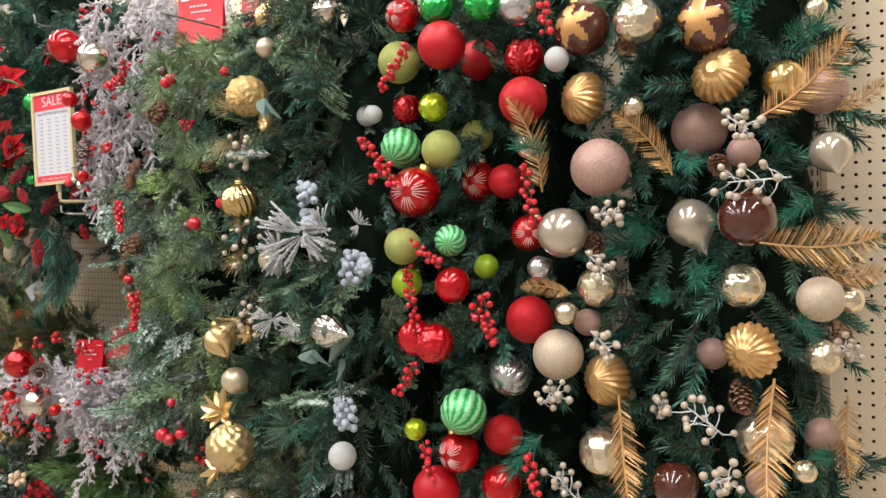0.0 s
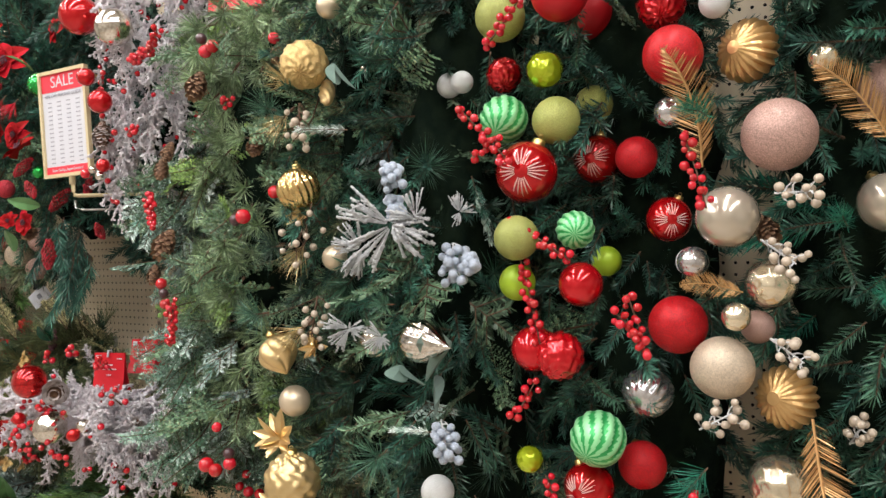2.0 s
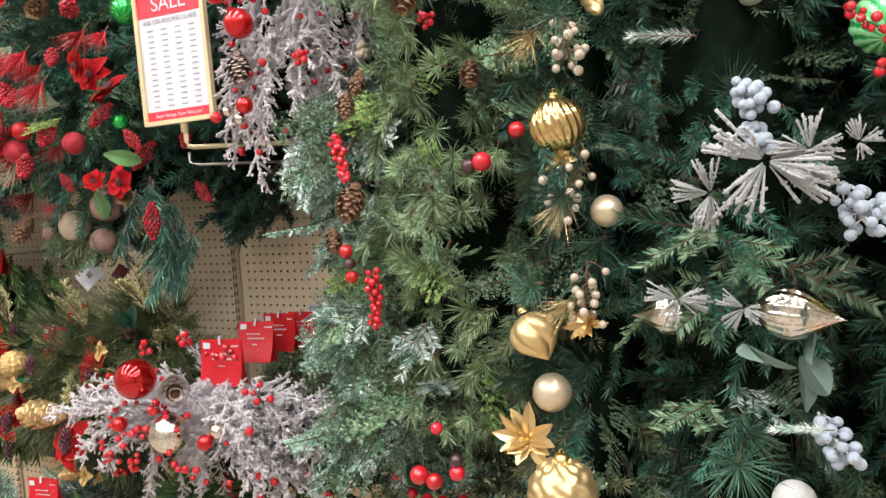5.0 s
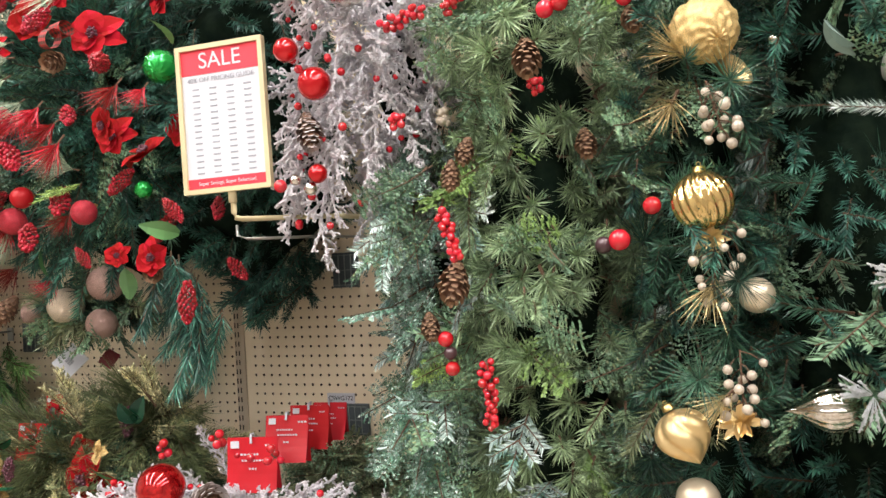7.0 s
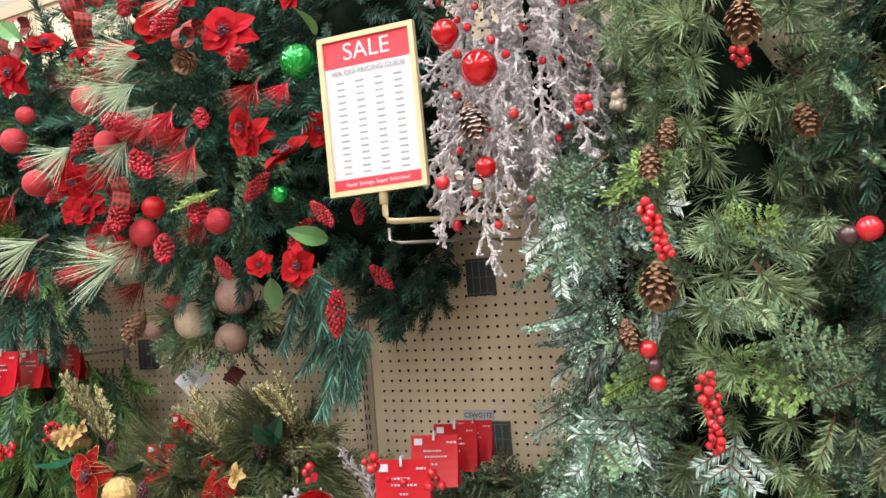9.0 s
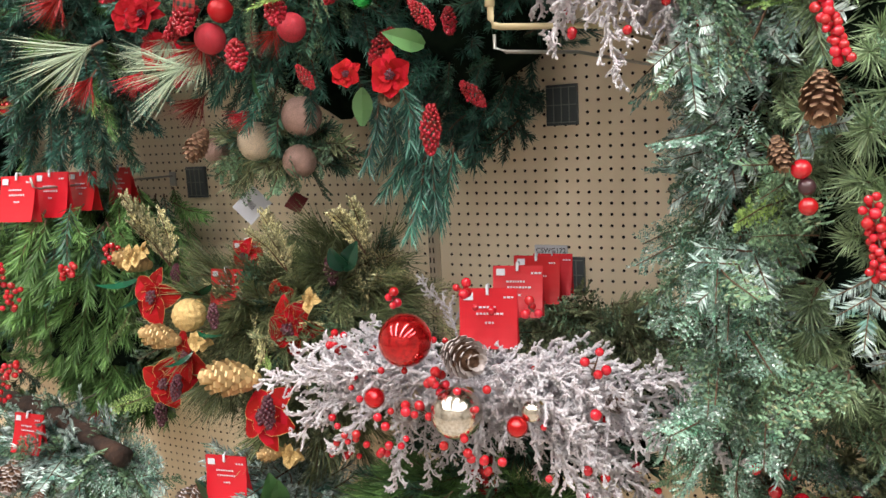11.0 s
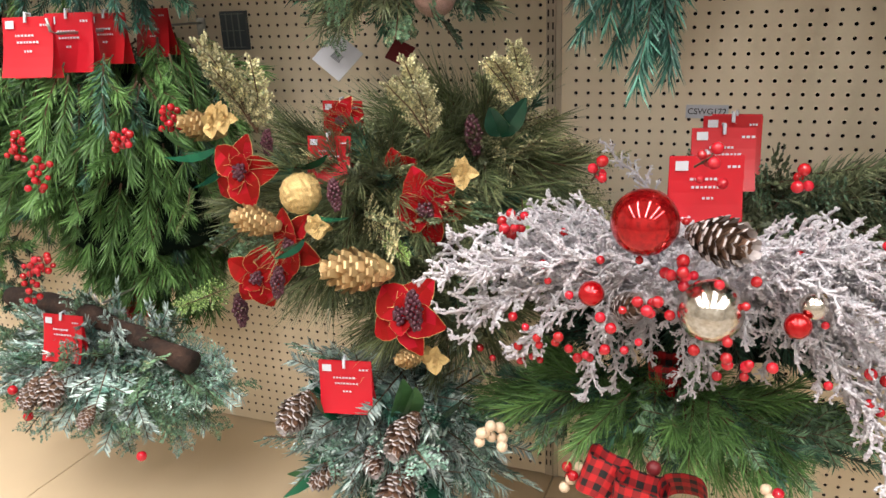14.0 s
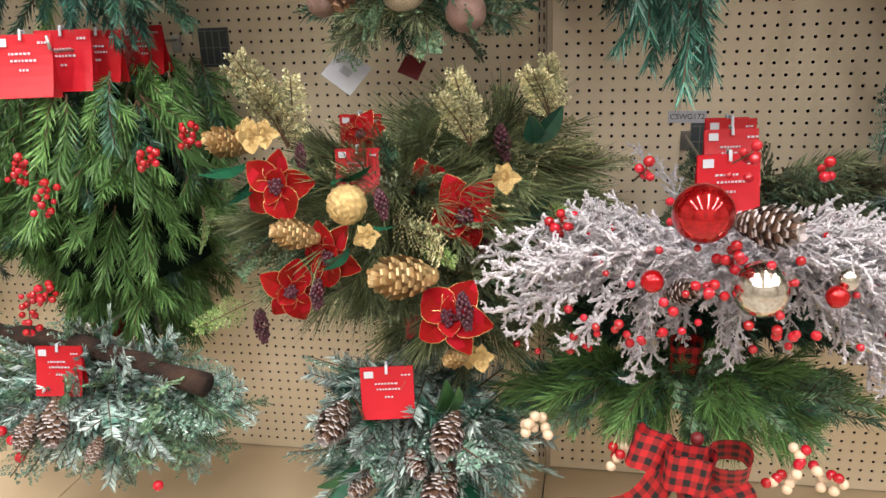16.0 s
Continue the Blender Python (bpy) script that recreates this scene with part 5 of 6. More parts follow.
# ---- champagne garland ----
g = thing("champagne_garland", "green pine garland with champagne, mauve and gold ornaments", "garland", (-0.43, 1.80, 2.15), "hanging garlands")
column(g, -0.43, 0.45, 2.2, 0.225, 1.33, mixof(teal=5, pine=5, tealbig=2, emerald=1), 290, 330)
ornaments(g, CHAMPAGNE_TOP)
ornaments(g, CHAMPAGNE_LOW)
for i, (x0, y0, z0, x1, y1, z1) in enumerate(CHAMPAGNE_FERNS):
    d = Vector((x1 - x0, y1 - y0, z1 - z0))
    part("gold_fern", FERN[i % 2], g, aim_flat((x0, y0, z0), d), "gold glitter fern frond", d.length / 0.19)
for i, (k, x, y, z, r) in enumerate(CHAMPAGNE_SPRAYS):
    berry_spray(g, aim((x, y, z), (R(-1, 1), -0.5, R(-0.6, 1))), "pearl_berry", "white_frost", r * 0.9, 13, 0.0065, "pearly white berry spray")
scatter(g, "pine_cone", U["cone"], CHAMPAGNE_CONES, (0.3, -0.6, -0.6))
scatter(g, "pine_tuft", TUFT_EMERALD, CHAMPAGNE_TUFTS, (0, -0.8, 0.1), 0.5, 1 / 0.085)
for x, z in ((-0.42, 2.17), (-0.5, 1.95)):
    hook(x, z, 1.33)

# ---- red and green garland ----
g = thing("red_green_garland", "dark pine garland with red, lime and green ornaments", "garland", (-0.86, 1.80, 2.15), "hanging garlands")
column(g, -0.855, 0.45, 2.2, 0.16, 1.30, mixof(teal=6, pine=4, cedar=0.6), 230, 260)
ornaments(g, RED_TOP)
ornaments(g, RED_LOW)
strand(g, "berry_string", RED_BERRIES, "red_berry", 0.0065, 0.0062, "string of glossy red berries")
hook(-0.86, 2.17, 1.3)

# ---- pine filler added deep between two garlands to darken the gap ----
g = thing("gap_filler_pine", "undecorated dark pine garland hanging close to the board", "garland", (-1.04, 1.80, 2.1), "hanging garlands")
column(g, -1.045, 0.45, 2.15, 0.10, 1.52, mixof(teal=3, pine=5), 130, 90, fade=1.0)
hook(-1.045, 2.12, 1.55)

# ---- silver garland ----
g = thing("silver_garland", "mixed pine garland with silver ornaments and icy berries", "garland", (-1.2, 1.80, 2.15), "hanging garlands")
column(g, -1.235, 0.45, 2.2, 0.145, 1.21, mixof(teal=4, pine=4, cedar=2, tuft=2, frostfir=0.4, firgreen=1.5, tealbig=2), 260, 260)
ornaments(g, SILVER_BALLS)
for k, x, y, z, r in SILVER_BERRIES:
    berry_spray(g, aim((x, y, z), (R(0.1, 0.7), -0.5, R(-0.9, -0.3))), "ice_berry", "white_frost", r, 22, 0.0078, "cluster of icy blue berries")
scatter(g, "frosted_spray", FROST, SILVER_SPRAYS, (0.0, -1, 0.1), 0.35, 1.0, label="white frosted twig spray")
scatter(g, "sage_leaves", U["sage"], SILVER_LEAVES, (0.5, -0.5, -0.4), 0.5, label="dusty sage green leaves")
for k, x, y, z, r in SILVER_TUFTS:
    me, nominal = (TUFT_SNOW, 0.1) if k == "snow" else (TUFT, 0.075)
    part("needle_tuft", me, g, aim((x, y, z), (-0.9, -0.35, 0.1) if k == "snow" else (R(-0.4, 0.2), -1, R(-0.2, 0.2)), R(0, 6)), "", r / nominal)
hook(-1.22, 2.17, 1.25)

# ---- gold strand garland ----
g = thing("gold_garland", "pine garland hung with a strand of gold ornaments", "garland", (-1.48, 1.80, 2.15), "hanging garlands")
column(g, -1.48, 0.45, 2.15, 0.12, 1.25, mixof(tuft=2, pine=5, cedar=3, teal=3, grey=2), 290, 260, fade=0.5)
ornaments(g, GOLD_STRAND)
for k, x, y, z, r in GOLD_BERRIES:
    berry_spray(g, aim((x, y, z), (R(-0.3, 0.3), -0.3, -1)), "pearl_berry", "twig", r, 14, 0.0072, "pearly gold berry spray")
scatter(g, "gold_leaves", U["goldleaf"], GOLD_LEAVES, (-0.2, -1, 0.3), 0.3, label="burst of shiny gold leaves")
for x, y, z, d in ((-1.49, 1.25, 1.63, (-0.2, -0.7, -0.6)), (-1.45, 1.24, 1.36, (-0.3, -0.5, -0.9)), (-1.47, 1.26, 1.70, (-0.8, -0.5, 0.3)), (-1.44, 1.22, 1.20, (-0.6, -0.6, -0.5))):
    part("gold_needles", TUFT_GOLD, g, aim((x, y, z), d), "gold-tipped needle spray")
hook(-1.48, 2.12, 1.25)

# ---- mixed pine garland with berries ----
g = thing("berry_pine_garland", "light green mixed pine garland with red berries and cones", "garland", (-1.76, 1.80, 1.97), "hanging garlands")
column(g, -1.765, 0.80, 1.98, 0.195, 1.20, mixof(meadow=2, meadowtuft=12, cedar=2, lime=0.45, firgreen=0.5, frostfir=0.4), 440, 300, down=0.5, fade=0.5)
scatter(g, "pine_cone", U["cone"], PINE_CONES, (0.1, -0.5, -0.9), 0.3)
strand(g, "berry_string", PINE_BERRIES, "red_berry", 0.0034, 0.0060, "hanging cluster of red berries")
ornaments(g, PINE_BALLBERRIES)
hook(-1.765, 1.99, 1.25)

# ---- frosted cedar garland ----
g = thing("frosted_cedar_garland", "frosted blue-green cedar garland dusted with snow", "garland", (-1.98, 1.80, 1.7), "hanging garlands")
column(g, -1.955, 0.74, 1.68, 0.085, 1.28, mixof(frostcedar=5, cedar=3, snow=0.5, frostfir=1.5), 200, 170, down=0.9)
hook(-1.98, 1.66, 1.4)

# ---- frosted red twig garland ----
g = thing("iced_twig_garland", "iced white twig garland with red and silver balls", "garland", (-2.1, 1.80, 2.1), "hanging garlands")
column(g, -2.09, 1.56, 2.16, 0.10, 1.34, mixof(ice=6), 70, 60, fade=0.3, down=1.2, taper=0.35, scale=(0.8, 1.2))
for i in range(58):
    a, z = R(-1.4, 1.4), R(1.58, 2.16)
    p = (-2.09 + 0.10 * math.sin(a), 1.66 - 0.36 * math.cos(a * 0.8), z)
    part("iced_branch", ICED_HANG[i % 3], g, aim(p, (0.35 * math.sin(a) + R(-0.25, 0.25), -0.25 + R(-0.2, 0.15), -1), R(0, 6.3)), "", R(0.55, 0.95))
ornaments(g, FROST_BALLS)
scatter(g, "pine_cone", U["frostcone"], FROST_CONES, (0.1, -0.5, -0.9), 0.3)
for i in range(70):
    a, z = R(-1.3, 1.3), R(1.48, 2.1)
    p = (-2.10 + 0.14 * math.sin(a), 1.72 - 0.47 * math.cos(a * 0.8), z)
    part("berry", BALL["redberry"], g, Matrix.Translation(p), "", R(0.005, 0.008))
hook(-2.1, 2.12, 1.3)

# ---- bundle of red garlands ----
g = thing("red_poinsettia_garland", "full dark pine garland bundle with red poinsettias, berries and tartan bows", "garland", (-2.72, 1.80, 2.1), "hanging garlands")
column(g, -2.50, 1.33, 2.2, 0.22, 1.34, mixof(teal=6, pine=3, tealbig=3), 180, 200, down=0.5, taper=0.45)
swag(g, -2.88, 1.27, 1.80, 0.40, 0.3, 0.48, mixof(pine=4, teal=4, tealbig=2, cedar=1), 110, 300, droop=0.1)
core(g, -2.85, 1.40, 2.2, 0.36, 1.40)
column(g, -2.98, 1.78, 2.44, 0.40, 1.40, mixof(teal=5, pine=4, tealbig=3), 120, 160, down=0.2)
for i in range(16):
    part("sprig", P["hang"][i % 2], g, aim((-2.55 + 0.007 * i + R(-0.03, 0.03), 1.36 + R(-0.03, 0.06), 1.47 - 0.010 * i), (R(-0.3, 0.5), -0.25, -0.9)), "blue-green hanging pine tip")
swag(g, -2.95, 1.46, 1.36, 0.16, 0.1, 0.07, mixof(grey=3, pine=3, cedar=2), 45, 30)
for i in range(46):
    a, e = R(0, 6.28), R(0.1, 1.25)
    p = (-2.85 + 0.42 * math.cos(a) * math.sin(e), 1.50 - 0.28 * math.cos(e), 1.78 + 0.40 * math.sin(a) * math.sin(e))
    if p[0] < -2.45:
        if i % 4 == 0:
            part("straw_spray", STRAW, g, aim(p, (R(-0.5, 0.3), -0.5, -0.5)), "red straw spray", R(0.7, 1.1))
        elif i % 4 == 1:
            part("poinsettia", U["plainpoin"], g, aim(p, (R(-0.5, 0.5), -1, R(-0.4, 0.5))), "red velvet poinsettia", R(0.03, 0.05))
        elif i % 4 == 2:
            part("berry_spike", U["fuzz"], g, aim(p, (R(-0.6, 0.6), -0.5, -0.6)), "spike of tiny red berries", R(0.025, 0.045))
        else:
            part("needle_tuft", TUFT_LONG, g, aim(p, (R(-0.8, 0.3), -0.5, R(-0.8, 0.1))), "long frosted pine needles", R(0.5, 0.8))
ornaments(g, BUNDLE_BALLS)
scatter(g, "poinsettia", U["plainpoin"], BUNDLE_FLOWERS, (0.1, -1, 0.0), 0.6, 0.85, label="red velvet poinsettia")
scatter(g, "berry_spike", U["fuzz"], BUNDLE_BERRIES, (0.3, -0.4, -0.6), 0.6, label="spike of tiny red berries")
scatter(g, "leaf", U["leafgreen"], BUNDLE_LEAVES, (0.2, -0.4, 0.6), 0.5, label="smooth green leaf")
scatter(g, "pine_cone", U["cone"], BUNDLE_CONES, (0.1, -0.7, -0.5), 0.4)
scatter(g, "ribbon", U["plaid"], BUNDLE_RIBBONS, (0.2, -0.5, 0.5), 0.6, 0.9, label="red tartan ribbon loops")
for k, x, y, z, r in BUNDLE_STRAWS:
    me, nominal = (FERN_LIME, 0.08) if k == "fern" else (STRAW, 0.07)
    part("straw_spray" if k == "straw" else "fern", me, g, aim((x, y, z), (-0.7, -0.4, -0.2) if k == "fern" else (-0.2, -0.4, -0.6)), "", r / nominal)
scatter(g, "needle_tuft", TUFT_LONG, BUNDLE_TUFTS, (-0.5, -0.5, -0.4), 0.25, 1 / 0.12, label="long frosted pine needles")
hook(-2.5, 2.1, 1.32), hook(-2.84, 2.1, 1.32)
g = thing("pine_garland_bundle", "dark blue-green pine garland bundle with a striped ornament", "garland", (-3.5, 1.80, 2.1), "hanging garlands")
swag(g, -3.66, 1.36, 1.74, 0.52, 0.2, 0.48, mixof(teal=4, pine=4, tealbig=3, fresh=0.5), 260, 260, droop=0.0)
core(g, -3.62, 1.48, 2.2, 0.5, 1.5)
hook(-3.4, 2.1, 1.4)

# ---- poinsettia swag ----
g = thing("poinsettia_swag", "wall swag with red poinsettias, gold cones and olive greenery", "swag", (-3.0, 1.80, 0.98), "wall swags")
swag(g, -3.0, 1.36, 0.92, 0.30, 0.2, 0.17, mixof(brush=7, lacy=3, cedar=1, golden=1.2, pine=1), 170, 200, droop=0.1, tilt=0.05)
swag(g, -2.80, 1.46, 1.0, 0.22, 0.16, 0.13, mixof(brush=5, lacy=2, golden=1.2, pine=1.5), 80, 60, droop=0.1, tilt=-0.1)
swag(g, -2.86, 1.38, 0.80, 0.16, 0.16, 0.14, mixof(brush=5, lacy=2, pine=1), 60, 40)
scatter(g, "poinsettia", U["poinsettia"], POIN_FLOWERS, (0.1, -1, 0.2), 0.3, label="red velvet poinsettia")
ornaments(g, POIN_BALLS)
for k, x, y, z, r in POIN_CONES:
    part("pine_cone" if k == "goldcone" else "berry_spike", U[k], g, aim((x, y, z), (R(-1, -0.5), -0.5, R(-0.2, 0.4)) if k == "goldcone" else (R(-0.3, 0.3), -0.3, -1)),
         "gold painted pine cone" if k == "goldcone" else "dark purple berry spike", r)
for k, x, y, z, r in POIN_SPRIGS:
    for _ in range(6 if k == "golden" else 1 if k == "cedar" else 0):
        part("sprig", GOLDEN if k == "golden" else CEDARBIG, g, aim_flat((x, y + (0.0 if k == "golden" else 0.06), z - r * 0.8), (R(-0.5, 0.4), R(-0.4, 0.1), 1) if k == "golden" else (R(-1, 1), -0.3, -0.2)), "gold-dusted cedar tip", r * R(1.5, 2.1) / 0.15)
    if k in ("leafgreen", "goldflower"):
        part("leaf" if k == "leafgreen" else "gold_flower", U[k], g, aim((x, y, z), (R(-0.5, 0.5), -0.6, 0.4)), "", r)
for x, y, z, r, d in ((-3.261, 1.32, 1.072, 0.05, (-0.9, -0.4, 0.1)), (-3.24, 1.33, 1.03, 0.045, (-0.8, -0.5, -0.4)), (-2.976, 1.27, 0.975, 0.035, (0.9, -0.4, 0.1)), (-2.707, 1.40, 1.124, 0.045, (0.1, -0.3, 1)), (-3.03, 1.30, 1.06, 0.04, (0.7, -0.4, 0.5)), (-3.05, 1.27, 0.92, 0.035, (-0.8, -0.5, -0.2))):
    part("leaf", U["darkleaf"], g, aim((x, y, z), d), "dark green magnolia leaf", r)
for x, y, z, r in ((-3.18, 1.28, 1.126, 0.03), (-3.155, 1.28, 1.13, 0.026), (-2.755, 1.35, 1.04, 0.028), (-2.799, 1.3, 0.723, 0.026), (-2.978, 1.25, 0.962, 0.022)):
    part("gold_flower", U["goldflower"], g, aim((x, y, z), (R(-0.3, 0.3), -1, 0.2)), "", r)
# near-black filler for the shade among the poinsettia greenery
core(g, -2.98, 0.84, 1.04, 0.2, 1.46)
hook(-3.0, 1.02, 1.5)

# ---- iced twig swag ----
g = thing("iced_twig_swag", "iced white twig swag with red berries, cones and glass balls", "swag", (-2.42, 1.80, 0.95), "wall swags")
swag(g, -2.36, 1.28, 0.90, 0.16, 0.14, 0.06, mixof(ice=6), 36, 40, tilt=-0.05, droop=0.5, scale=(0.7, 1.0))
for count, low, high, reach, sink in ((17, 158, 208, 1.0, 0.10), (5, 115, 150, 0.62, 0.0), (15, 222, 305, 0.66, 0.15), (25, -38, 14, 1.05, 0.35)):
    for i in range(count):
        a = math.radians(low + (high - low) * (i + R(-1.2, 2.2)) / count)
        root = (-2.40 + 0.09 * math.cos(a) + R(-0.04, 0.04), 1.34 + R(-0.06, 0.10), 0.935 + 0.02 * math.sin(a) + R(-0.03, 0.02))
        part("iced_branch", ICED[i % 4], g, aim(root, (math.cos(a), R(-0.45, 0.05), math.sin(a) + sink * 0.4), R(-0.5, 0.5)), "", reach * R(0.6, 1.06))
swag(g, -2.24, 1.58, 0.93, 0.24, 0.1, 0.09, mixof(grey=3, olive=2, cedar=1), 60, 40, droop=0.1)
ornaments(g, TWIG_BALLS)
scatter(g, "pine_cone", U["frostcone"], TWIG_CONES, (0.8, -0.5, 0.2), 0.3, label="frosted brown pine cone")
for x, y, z, n, r in ((-2.66, 1.30, 0.97, 9, 0.030), (-2.53, 1.30, 1.06, 4, 0.02), (-2.40, 1.22, 0.945, 8, 0.028), (-2.43, 1.20, 0.90, 6, 0.024), (-2.38, 1.28, 1.09, 4, 0.02), (-2.26, 1.30, 1.06, 4, 0.02), (-2.14, 1.25, 0.99, 5, 0.028)):
    berry_spray(g, aim((x, y, z), (R(-0.6, 0.6), -0.6, 0.5)), "red_berry", "twig", r, n, 0.0082, "spray of glossy red berries")
for i in range(65):
    a, e = R(0, 6.28), R(0.2, 1.4)
    px = 0.35 * math.cos(a) * math.sin(e)
    p = (-2.40 + px, 1.42 - 0.25 * math.cos(e), 0.90 + 0.15 * math.sin(a) * math.sin(e) - 0.06 * px - 1.6 * px * px)
    part("berry", BALL["redberry"], g, Matrix.Translation(p), "", R(0.0055, 0.0085))
hook(-2.41, 1.03, 1.45)

# ---- frosted fir swag ----
g = thing("frosted_fir_swag", "frosted fir swag with cones and magnolia leaves", "swag", (-2.96, 1.80, 0.55), "wall swags")
swag(g, -2.96, 1.30, 0.50, 0.20, 0.24, 0.14, mixof(frostfir=6, snow=2, frostcedar=1, teal=1.5), 110, 110, droop=0.4, scale=(0.9, 1.5))
for k in range(9):
    a = R(0, 6.28)
    part("leaf", U["darkleaf"] if k % 3 else U["leafgreen"], g, aim((-2.96 + 0.17 * math.cos(a), 1.33, 0.5 + 0.12 * math.sin(a)), (math.cos(a), -0.3, math.sin(a))), "dark green magnolia leaf", R(0.05, 0.07))
for x, z, r in ((-3.08, 0.58, 0.045), (-2.93, 0.50, 0.03), (-2.86, 0.57, 0.045), (-2.88, 0.45, 0.05), (-3.03, 0.45, 0.035)):
    part("pine_cone", U["frostcone"], g, aim((x, 1.29, z), (R(-0.6, 0.6), -0.8, -0.4)), "frosted pine cone", r)
for i in range(9):
    part("berry", BERRY["cream_berry"], g,
         Matrix.Translation((-2.70 + R(-0.028, 0.028), 1.3 + R(-0.02, 0.02), 0.59 + R(-0.02, 0.02))), "", 0.0098)
hook(-2.96, 0.62, 1.4)

# ---- plaid bow swag ----
g = thing("plaid_bow_swag", "green pine swag with a red and black buffalo plaid bow", "swag", (-2.42, 1.80, 0.6), "wall swags")
swag(g, -2.43, 1.34, 0.612, 0.34, 0.2, 0.065, mixof(greenbrush=6, fresh=1, firgreen=1.5, pine=3), 100, 90, droop=0.15, scale=(0.7, 1.1))
# pine filler and near-black shell added to darken the area under the twigs
swag(g, -2.40, 1.48, 0.74, 0.30, 0.1, 0.08, mixof(pine=4, teal=1), 40, 40, droop=0.2)
core(g, -2.40, 0.58, 0.90, 0.30, 1.46)
for x, y, z, r, lean, tip in ((-2.442, 1.225, 0.572, 0.042, -0.10, 0.15), (-2.376, 1.23, 0.584, 0.036, 0.55, -0.1), (-2.502, 1.26, 0.580, 0.036, -0.2, 0.35), (-2.43, 1.44, 0.68, 0.03, 0.2, 0.0)):
    part("bow_loop", ribbon_ring("buffalo", r, 0.066), g, Matrix.Translation((x, y, z)) @ Matrix.Rotation(lean, 4, "X") @ Matrix.Rotation(tip, 4, "Y"), "red and black checked bow loop")
s = Shape()
s.ball((-2.425, 1.262, 0.608), 0.012, "darkcard", 6, 10)
part("bow_knot", s.mesh("bow_knot"), g, None, "gathered bow knot")
for x, z, ln, rot in ((-2.475, 0.560, 0.185, 0.95), (-2.44, 0.560, 0.17, 0.12), (-2.395, 0.55, 0.10, -0.4)):
    part("bow_tail", ribbon_tail("buffalo", ln, 0.068), g, Matrix.Translation((x, 1.235, z)) @ Matrix.Rotation(rot, 4, "Y"), "red and black checked ribbon tail")
for cx, cz, n in ((-2.545, 0.555, 9), (-2.24, 0.575, 7), (-2.21, 0.535, 8), (-2.29, 0.53, 8)):
    for i in range(n):
        part("berry", BERRY["red_berry" if i % 3 == 0 else "cream_berry"], g,
             Matrix.Translation((cx + R(-0.03, 0.03), 1.28 + R(-0.015, 0.015), cz + R(-0.02, 0.02))), "", 0.0092)
hook(-2.42, 0.66, 1.42)

# ---- long-needled cascade ----
g = thing("long_pine_cascade", "fresh green long-needled pine teardrop with red berries", "swag", (-3.55, 1.80, 1.22), "wall swags")
column(g, -3.70, 0.62, 1.22, 0.27, 1.30, mixof(fresh=8, pine=1.2), 260, 220, down=1.0, taper=0.7, scale=(0.85, 1.3))
for k, x, y, z, r in LEFT_BERRIES:
    berry_string(g, "berry_string", (x, y - 0.03, z + r), Vector((R(-0.3, 0.3), -0.1, -1)) * r * 2, "red_berry", 13, 0.0065, 0.02, "cluster of red berries")
hook(-3.6, 1.27, 1.36)

# ---- frosted swag on a log ----
g = thing("frosted_log_swag", "frosted cedar and fir swag with cones on a bark log", "swag", (-3.6, 1.80, 0.56), "wall swags")
s = Shape()
pts = [Vector((-4.0 + 0.62 * t, 1.46 - 0.10 * t, 0.645 - 0.03 * t + 0.02 * math.sin(4 * t))) for t in [k / 12 for k in range(13)]]
s.tube(pts, [0.023 * (1 + 0.22 * math.sin(k * 2.3)) for k in range(13)], "bark", 12)
part("log", s.mesh("log"), g, None, "dark brown bark log")
swag(g, -3.66, 1.28, 0.54, 0.30, 0.2, 0.10, mixof(frostfir=5, frostcedar=3, cedar=2, firgreen=1), 150, 100, droop=0.15)
for x, z, r in ((-3.66, 0.56, 0.045), (-3.58, 0.50, 0.026), (-3.73, 0.53, 0.035)):
    part("pine_cone", U["frostcone"], g, aim((x, 1.25, z), (R(-0.4, 0.4), -0.6, -0.7)), "frosted grey pine cone", r)
for x, z in ((-3.46, 0.42), (-3.78, 0.5), (-3.77, 0.46), (-3.8, 0.52)):
    part("berry", BALL["redberry"], g, Matrix.Translation((x, 1.26, z)), "", 0.011)
hook(-3.66, 0.68, 1.4)

# ---- small berry swag under the cedar garland ----
g = thing("berry_twig_swag", "olive cedar swag with red berries and a brown cone", "swag", (-1.72, 1.80, 0.72), "wall swags")
swag(g, -1.72, 1.42, 0.68, 0.26, 0.16, 0.12, mixof(olive=3, frostcedar=2, grey=2, ice=0.5), 110, 80, droop=0.2)
for i in range(16):
    part("berry", BALL["redberry"], g, Matrix.Translation((-1.72 + R(-0.24, 0.24), 1.42 + R(-0.02, 0.02), 0.70 + R(-0.08, 0.09))), "", R(0.010, 0.014))
hook(-1.72, 0.76, 1.5)


# ---- garland past the cascade ----
g = thing("far_pine_garland", "dark pine garland with red berries at the end of the display", "garland", (-4.3, 1.80, 2.1), "hanging garlands")
column(g, -4.32, 0.5, 2.2, 0.24, 1.34, mixof(teal=4, pine=4, fresh=1), 160, 160)
for i in range(10):
    berry_string(g, "berry_string", (-4.32 + R(-0.2, 0.2), 1.33, R(0.7, 2.0)), Vector((R(-0.02, 0.02), -0.01, -0.06)), "red_berry", 10, 0.0085, 0.016, "cluster of red berries")
hook(-4.32, 2.12, 1.4)


